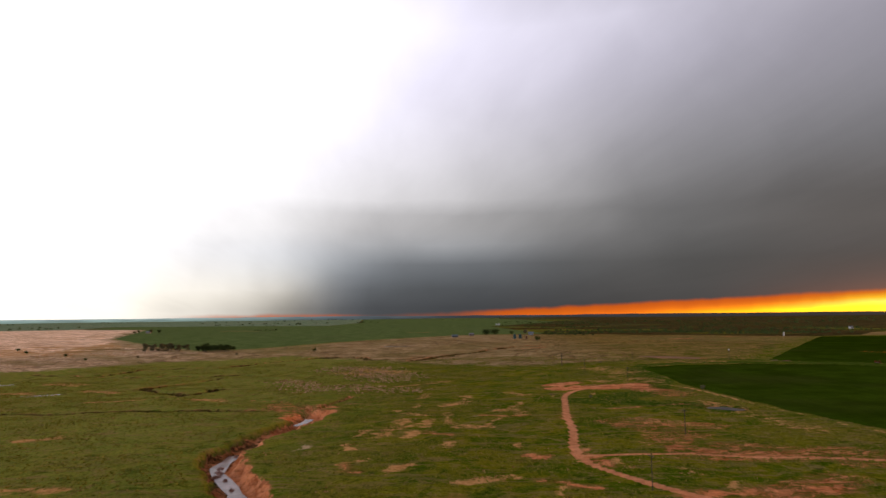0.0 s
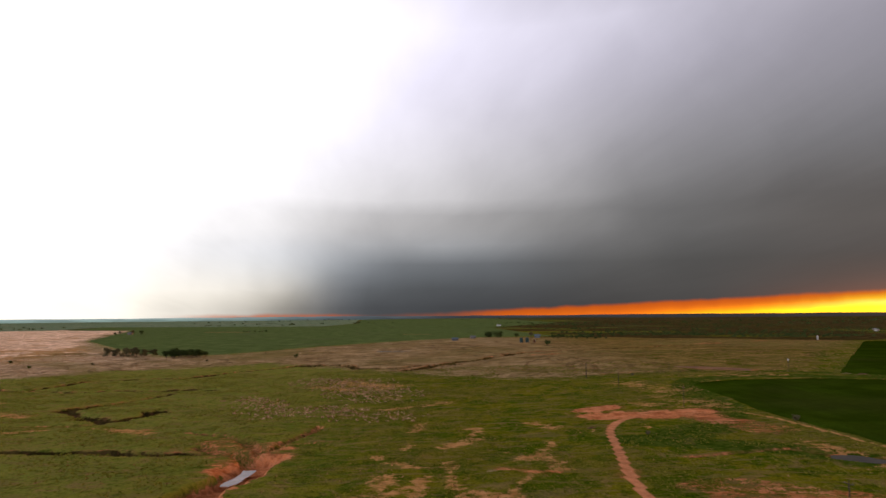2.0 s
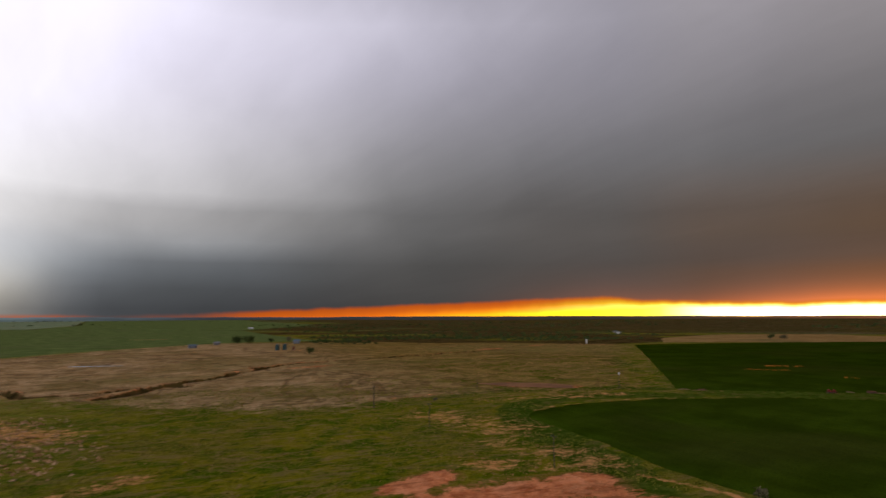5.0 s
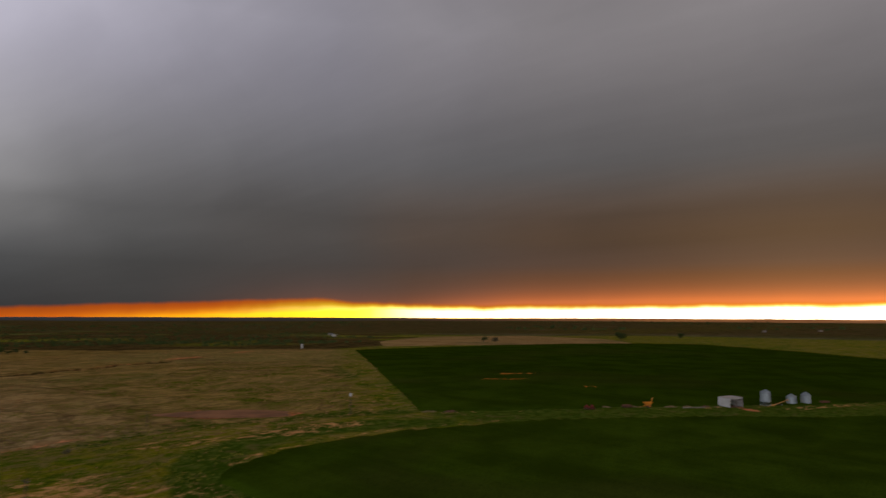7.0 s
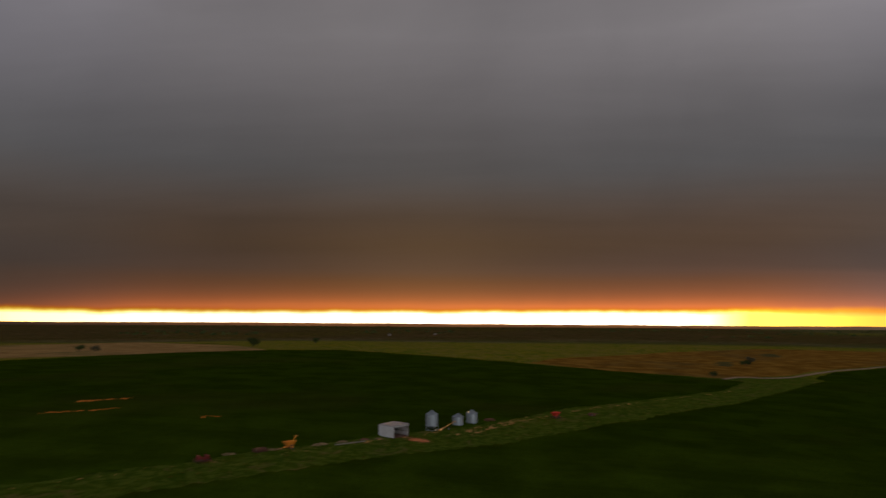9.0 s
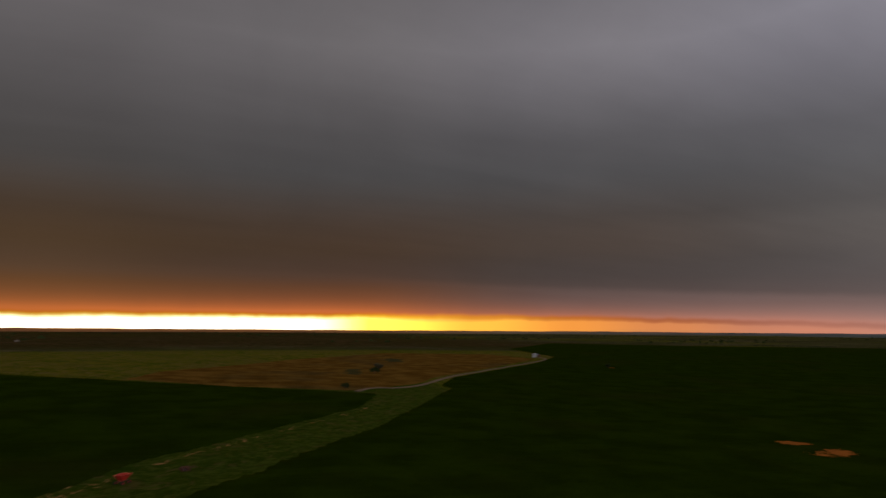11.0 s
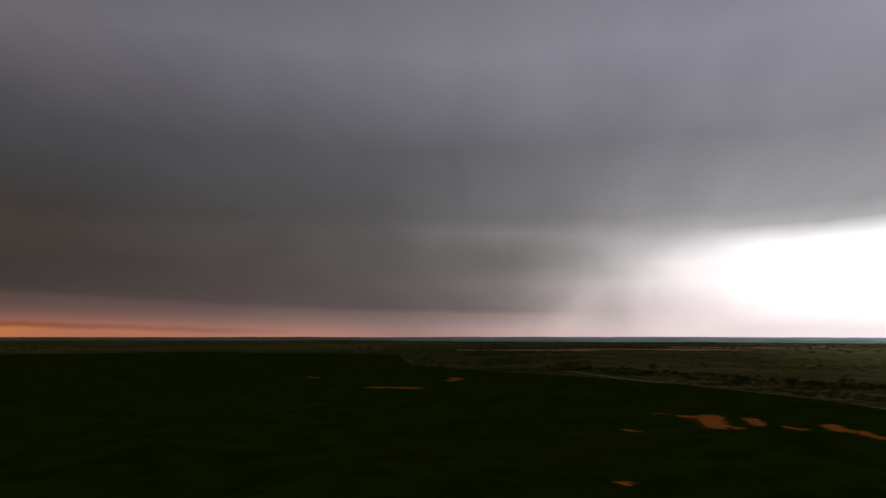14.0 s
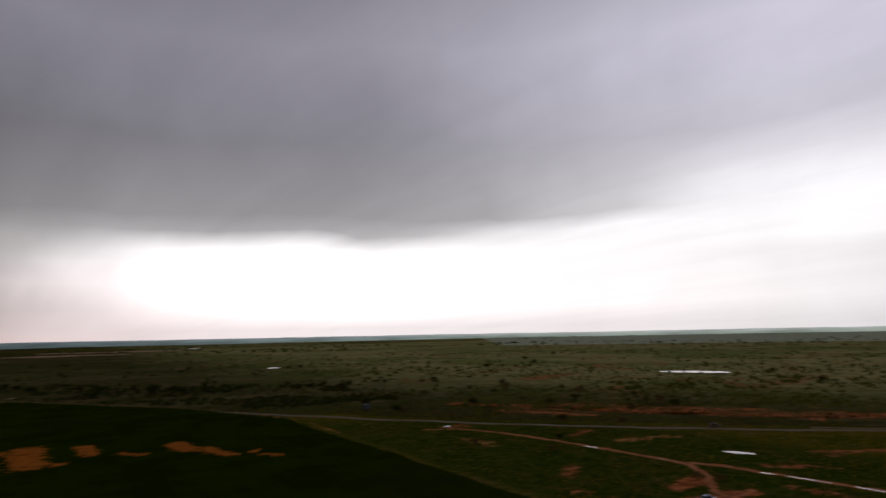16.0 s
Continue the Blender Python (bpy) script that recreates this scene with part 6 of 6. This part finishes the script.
KINDS = [
    tree_kind("tree", 1, 7.0, 7.0, 9, 620, 0.42, LEAF),
    tree_kind("tree", 2, 6.0, 6.5, 8, 520, 0.42, LEAF),
    tree_kind("tree", 3, 8.0, 7.0, 9, 620, 0.45, LEAF_GREY),
    tree_kind("shrub", 4, 3.2, 4.2, 6, 260, 0.34, LEAF),
    tree_kind("shrub", 5, 2.6, 3.8, 6, 240, 0.32, LEAF_GREY),
    tree_kind("tree", 6, 5.0, 5.0, 7, 420, 0.4, LEAF_FRESH),
    tree_kind("tree", 7, 7.5, 9.5, 12, 900, 0.42, LEAF),
]
TREE_LABELS = ["round dark green tree on the prairie", "small dark bushy tree in scrubland", "grey budding tree with thin bare twigs", "low dark shrub in dry grass", "low grey twiggy shrub in scrub", "small fresh green tree among brush", "broad dark round tree beside a farmhouse"]


def tree(kind, x, y, scale, turn_deg, label="", group="scattered trees and shrubs"):
    name, crown, trunk = KINDS[kind]
    ob = new(name)
    ob.matrix_basis = Matrix.Translation((x, y, solid(x, y))) @ pose(0, 0, 0, 0, 0, turn_deg) @ Matrix.Diagonal((scale, scale, scale * random.uniform(0.85, 1.1), 1))
    tagged(ob, label or TREE_LABELS[kind], "tree" if name == "tree" else "shrub", group)
    for n_, me in (("trunk", trunk), ("crown", crown)):
        c = new(n_, me)
        c.parent = ob
    return ob


tree(6, 59.5, 935, 1.35, 10, group="pair of trees at the farm")
tree(6, 71, 937, 1.3, 80, group="pair of trees at the farm")
tree(0, 96, 945, 0.9, 30)
tree(2, 116, 955, 1.0, 30)
tree(0, 757, 660, 1.7, 0, "lone dark tree at the edge of a stubble field")
tree(3, 100, 712, 1.5, 0)
for i in range(26):
    tree(i % 2, -239 + i * 1.2 + random.uniform(-1, 1), 655 + random.uniform(-4, 5), random.uniform(0.8, 1.15), i * 61, "dark tree in a dense windbreak clump", "windbreak clump")
for i in range(16):
    tree(2 + (i % 2) * 2, -300 + i * 2.6 + random.uniform(-3, 3), 674 + random.uniform(-8, 8), random.uniform(0.75, 1.05), i * 61, group="thin trees beside the windbreak")
for i in range(12):
    tree(1 + 2 * (i % 2), 132 + i * 5, 872 - i * 2.6 + random.uniform(-4, 4), random.uniform(0.7, 1.0), i * 77, "dark tree in a low hedge", "low hedge")
for i in range(7):
    tree(i % 3, -420 + i * 8, 1476 + random.uniform(-12, 12), random.uniform(0.5, 0.75), i * 51, group="far clump of trees")
for i in range(4):
    tree(i % 3, -650 + i * 22, 1390 + random.uniform(-40, 40), random.uniform(0.9, 1.3), i * 51, group="trees at the far farmhouse")
EAST_TREES = [(702, 183, 1, 1.1), (574, 226, 3, 1.2), (936, 671, 0, 1.4), (805, 683, 3, 1.6), (745, 171, 2, 1.0), (784, -72, 3, 1.4), (605, -395, 3, 1.5), (593, 730, 3, 2.0), (604, 724, 4, 1.8), (86, -169, 3, 1.3), (83, -166, 4, 1.2), (77, -54, 3, 0.8)]
PASTURE_TREES = [(92, -40, 4, 0.8), (105.5, -66, 4, 0.9), (44, -92, 3, 1.0), (30, -70, 4, 1.0), (90, 16, 4, 0.8), (86, 20, 4, 0.7), (86, -206, 0, 0.7), (40, -170, 3, 1.2), (100, 430, 4, 0.5), (58, 268, 4, 0.45), (108, 282, 4, 0.7), (-122, 628, 3, 1.0),
                   (-300, 560, 3, 0.7), (-340, 600, 3, 0.8), (-270, 590, 4, 0.8), (-400, 640, 3, 1.0), (-190, 612, 4, 0.6), (-440, 690, 3, 1.0)]
for x, y, k, s in EAST_TREES + PASTURE_TREES:
    tree(k, x, y, s, x * 7)
# Scattered brush on the southern range, thicker along the field's edge.
pick = random.Random(11)
placed = 0
while placed < 220:
    b, d = radians(pick.uniform(138, 252)), 330 + 1300 * pick.random() ** 1.5
    x, y = 240 + math.sin(b) * d, 150 + math.cos(b) * d
    X, Y = np.array([x]), np.array([y])
    if within(SCRUB, X, Y)[0] < 12 or along(ROAD_SOUTH, X, Y, 12)[0] < 9 or ponded(X, Y)[0] > 0.01:
        continue
    thick = float(wave_noise(X, Y, 90, 30)[0])
    if thick < pick.uniform(0.2, 0.75):
        continue
    k = pick.choice((0, 1, 2, 3, 3, 4, 4, 5))
    tree(k, x, y, pick.uniform(0.45, 0.9) * (1.15 if d > 700 else 1.0), pick.uniform(0, 360))
    placed += 1
for i in range(170):
    t = i / 169
    deep = abs(pick.gauss(0, 34))
    x, y = 60 + 360 * t + pick.gauss(0, 14) - deep * 0.55, -296 - 310 * t - deep + pick.gauss(0, 8)
    tree(pick.choice((0, 1, 3, 3, 4, 5)), x, y, pick.uniform(0.5, 1.05), pick.uniform(0, 360), "dark tree in a thicket beyond the wheat field", "thicket")


def clumps(name, spots_, label, category, mat, seed):
    """Far brush too small to tell apart: one mesh of rough leafy mounds."""
    r = random.Random(seed)
    verts, faces = [], []
    for x, y, z, s in spots_:
        for _ in range(7):
            a = r.uniform(0, 6.283)
            d = s * 0.6 * r.random()
            cx, cy, h = x + math.cos(a) * d, y + math.sin(a) * d, s * r.uniform(0.3, 0.75)
            q = s * r.uniform(0.25, 0.5)
            n0 = len(verts)
            for k in range(3):
                verts.append((cx + math.cos(a + k * 2.1) * q, cy + math.sin(a + k * 2.1) * q, z - 0.2))
            verts.append((cx + r.uniform(-q, q) * 0.4, cy + r.uniform(-q, q) * 0.4, z + h))
            faces += [(n0, n0 + 1, n0 + 3), (n0 + 1, n0 + 2, n0 + 3), (n0 + 2, n0, n0 + 3)]
    me = bpy.data.meshes.new(name)
    me.from_pydata(verts, [], faces)
    me.materials.append(mat)
    return tagged(new(name, me), label, category, kind="stuff")


def scatter(count, seed, b0, b1, d0, d1, size, keep):
    r = np.random.default_rng(seed)
    b, d = np.radians(r.uniform(b0, b1, count)), d0 + (d1 - d0) * r.random(count) ** 1.3
    x, y = 150 + np.sin(b) * d, 180 + np.cos(b) * d
    k = keep(x, y)
    x, y, d = x[k], y[k], d[k]
    return list(zip(x.tolist(), y.tolist(), height(x, y).tolist(), (size * r.uniform(0.5, 1.3, len(x))).tolist()))


def off_fields(x, y):
    out = np.ones(x.shape, bool)
    for f in (WHEAT_SOUTH, WHEAT_NORTH, GREEN_NORTH, STUBBLE_EAST, FALLOW_EAST):
        out &= within(f, x, y) < 0
    return out


clumps("southern_brush", scatter(20000, 3, 136, 262, 330, 2100, 1.9, lambda x, y: (within(SCRUB, x, y) > 6) & (0.6 * wave_noise(x, y, 160, 31) + 0.4 * wave_noise(x, y, 45, 36) > 0.48) & (along(ROAD_SOUTH, x, y, 10) > 6) & (ponded(x, y) < 0.01)), "low grey-green brush scattered over dry range", "brush", LEAF_FRESH, 5)
clumps("green_brush", scatter(3600, 17, 150, 262, 420, 2600, 3.4, lambda x, y: (within(SCRUB, x, y) > 10) & (0.5 * wave_noise(x, y, 230, 39) + 0.5 * wave_noise(x, y, 60, 45) > 0.52) & (along(ROAD_SOUTH, x, y, 10) > 8) & (ponded(x, y) < 0.01)), "darker green brush in hollows of the range", "brush", LEAF_FRESH, 19)
clumps("edge_brush", scatter(7000, 27, 128, 168, 800, 1700, 3.0, lambda x, y: (within(WHEAT_SOUTH, x, y) < -6) & (x > 380) & (y < -560) & (wave_noise(x, y, 70, 46) > 0.36)), "dark brush along the far edge of the wheat field", "brush", LEAF, 29)
clumps("thicket_brush", scatter(16000, 13, 140, 230, 420, 1000, 2.6, lambda x, y: (within(SCRUB, x, y) > 8) & (x > 50) & (x < 420) & (np.abs((y + 300) + (x - 70) * 0.91) < 60 + 90 * wave_noise(x, y, 60, 37)) & (wave_noise(x, y, 30, 38) > 0.42)), "dense dark brush beyond the wheat field", "brush", LEAF, 15)
clumps("northern_scrub", scatter(5000, 4, -6, 48, 760, 2600, 3.4, lambda x, y: (within(BURNT, x, y) > 0) & (wave_noise(x, y, 110, 32) > 0.45)), "dark burnt-looking scrub on the far plain", "brush", LEAF, 6)
clumps("far_woods", scatter(5200, 5, -60, 270, 1700, 4200, 7.5, lambda x, y: off_fields(x, y) & (wave_noise(x, y, 330, 33) > 0.58)), "far lines of dark woods towards the horizon", "woods", LEAF, 7)


def tufts(name, count, seed, keep, size, mat, label, area):
    """Bunchgrass: each clump a fan of blades."""
    r = np.random.default_rng(seed)
    x, y = r.uniform(area[0], area[1], count), r.uniform(area[2], area[3], count)
    k = keep(x, y, r.random(count))
    x, y = x[k], y[k]
    z = height(x, y)
    n = len(x)
    s = size * r.uniform(0.5, 1.3, n)
    verts, faces = np.zeros((n, 4, 3, 3)), None
    for j in range(4):
        a = r.uniform(0, 2 * math.pi, n)
        lean = r.uniform(0.15, 0.75, n)
        bx, by = x + np.cos(a) * s * 0.25, y + np.sin(a) * s * 0.25
        px, py = -np.sin(a) * s * 0.34, np.cos(a) * s * 0.34
        verts[:, j, 0] = np.stack([bx + px, by + py, z - 0.1], -1)
        verts[:, j, 1] = np.stack([bx - px, by - py, z - 0.1], -1)
        verts[:, j, 2] = np.stack([bx + np.cos(a) * s * lean, by + np.sin(a) * s * lean, z + s * r.uniform(0.22, 0.5, n)], -1)
    me = bpy.data.meshes.new(name)
    m = n * 4
    me.vertices.add(m * 3)
    me.vertices.foreach_set("co", verts.astype(np.float32).ravel())
    me.loops.add(m * 3)
    me.loops.foreach_set("vertex_index", np.arange(m * 3, dtype=np.int32))
    me.polygons.add(m)
    me.polygons.foreach_set("loop_start", np.arange(0, m * 3, 3, dtype=np.int32))
    me.update()
    me.materials.append(mat)
    return tagged(new(name, me), label, "grass", kind="stuff")


def open_grass(x, y):
    out = (within(WHEAT_SOUTH, x, y) < -0.5) & (within(WHEAT_NORTH, x, y) < -0.5) & (along(CREEK, x, y, 20) > 8.5)
    for pts, half in TRACKS:
        out &= along(pts, x, y, 10) > half * 1.7
    for pts, half, _ in GULLIES:
        out &= along(pts, x, y, 10) > half * 1.5
    out &= along(ROAD_SOUTH, x, y, 10) > 3.5
    return out & (ponded(x, y) < 0.02) & (spots(RED_SPOTS, x, y) < 0.25)


NEAR = (-260, 130, 100, 520)
tufts("green_grass", 150000, 21, lambda x, y, u: open_grass(x, y) & (wave_noise(x, y, 9, 40) > 0.2 + u * 0.55), 0.62, TUFT_GREEN, "tufted green pasture grass", NEAR)
tufts("dry_grass", 30000, 22, lambda x, y, u: open_grass(x, y) & (np.maximum(spots(TAN_SPOTS, x, y, 0.8), 0.14 * wave_noise(x, y, 12, 41)) > u), 0.6, TUFT_TAN, "dry tan bunchgrass clumps on pasture", NEAR)
tufts("range_grass", 45000, 23, lambda x, y, u: open_grass(x, y) & (within(TAN_LAND, x, y) > 0) & (wave_noise(x, y, 14, 42) > u), 0.7, TUFT_TAN, "dry tan range grass", (-380, 400, 420, 800))
tufts("south_grass", 26000, 24, lambda x, y, u: open_grass(x, y) & (wave_noise(x, y, 14, 43) > u), 0.8, TUFT_GREEN, "short dark range grass", (-120, 135, -200, 100))
tufts("strip_grass", 9000, 25, lambda x, y, u: open_grass(x, y) & (wave_noise(x, y, 10, 44) > u), 0.6, STRIP_WEEDS, "dry weeds on a grass strip between fields", (195, 590, 150, 415))
tufts("reed_clumps", 8000, 26, lambda x, y, u: open_grass(x, y) & (spots([(-70, 458, -50, 450, 14), (-52, 440, -30, 392, 14), (-44, 400, -28, 378, 12), (-50, 345, -22, 318, 10), (-90, 390, -66, 336, 8)], x, y, 0.9) > u * 1.6), 1.35, TUFT_PINK, "tall dry pinkish bunchgrass clumps", (-130, 10, 300, 490))
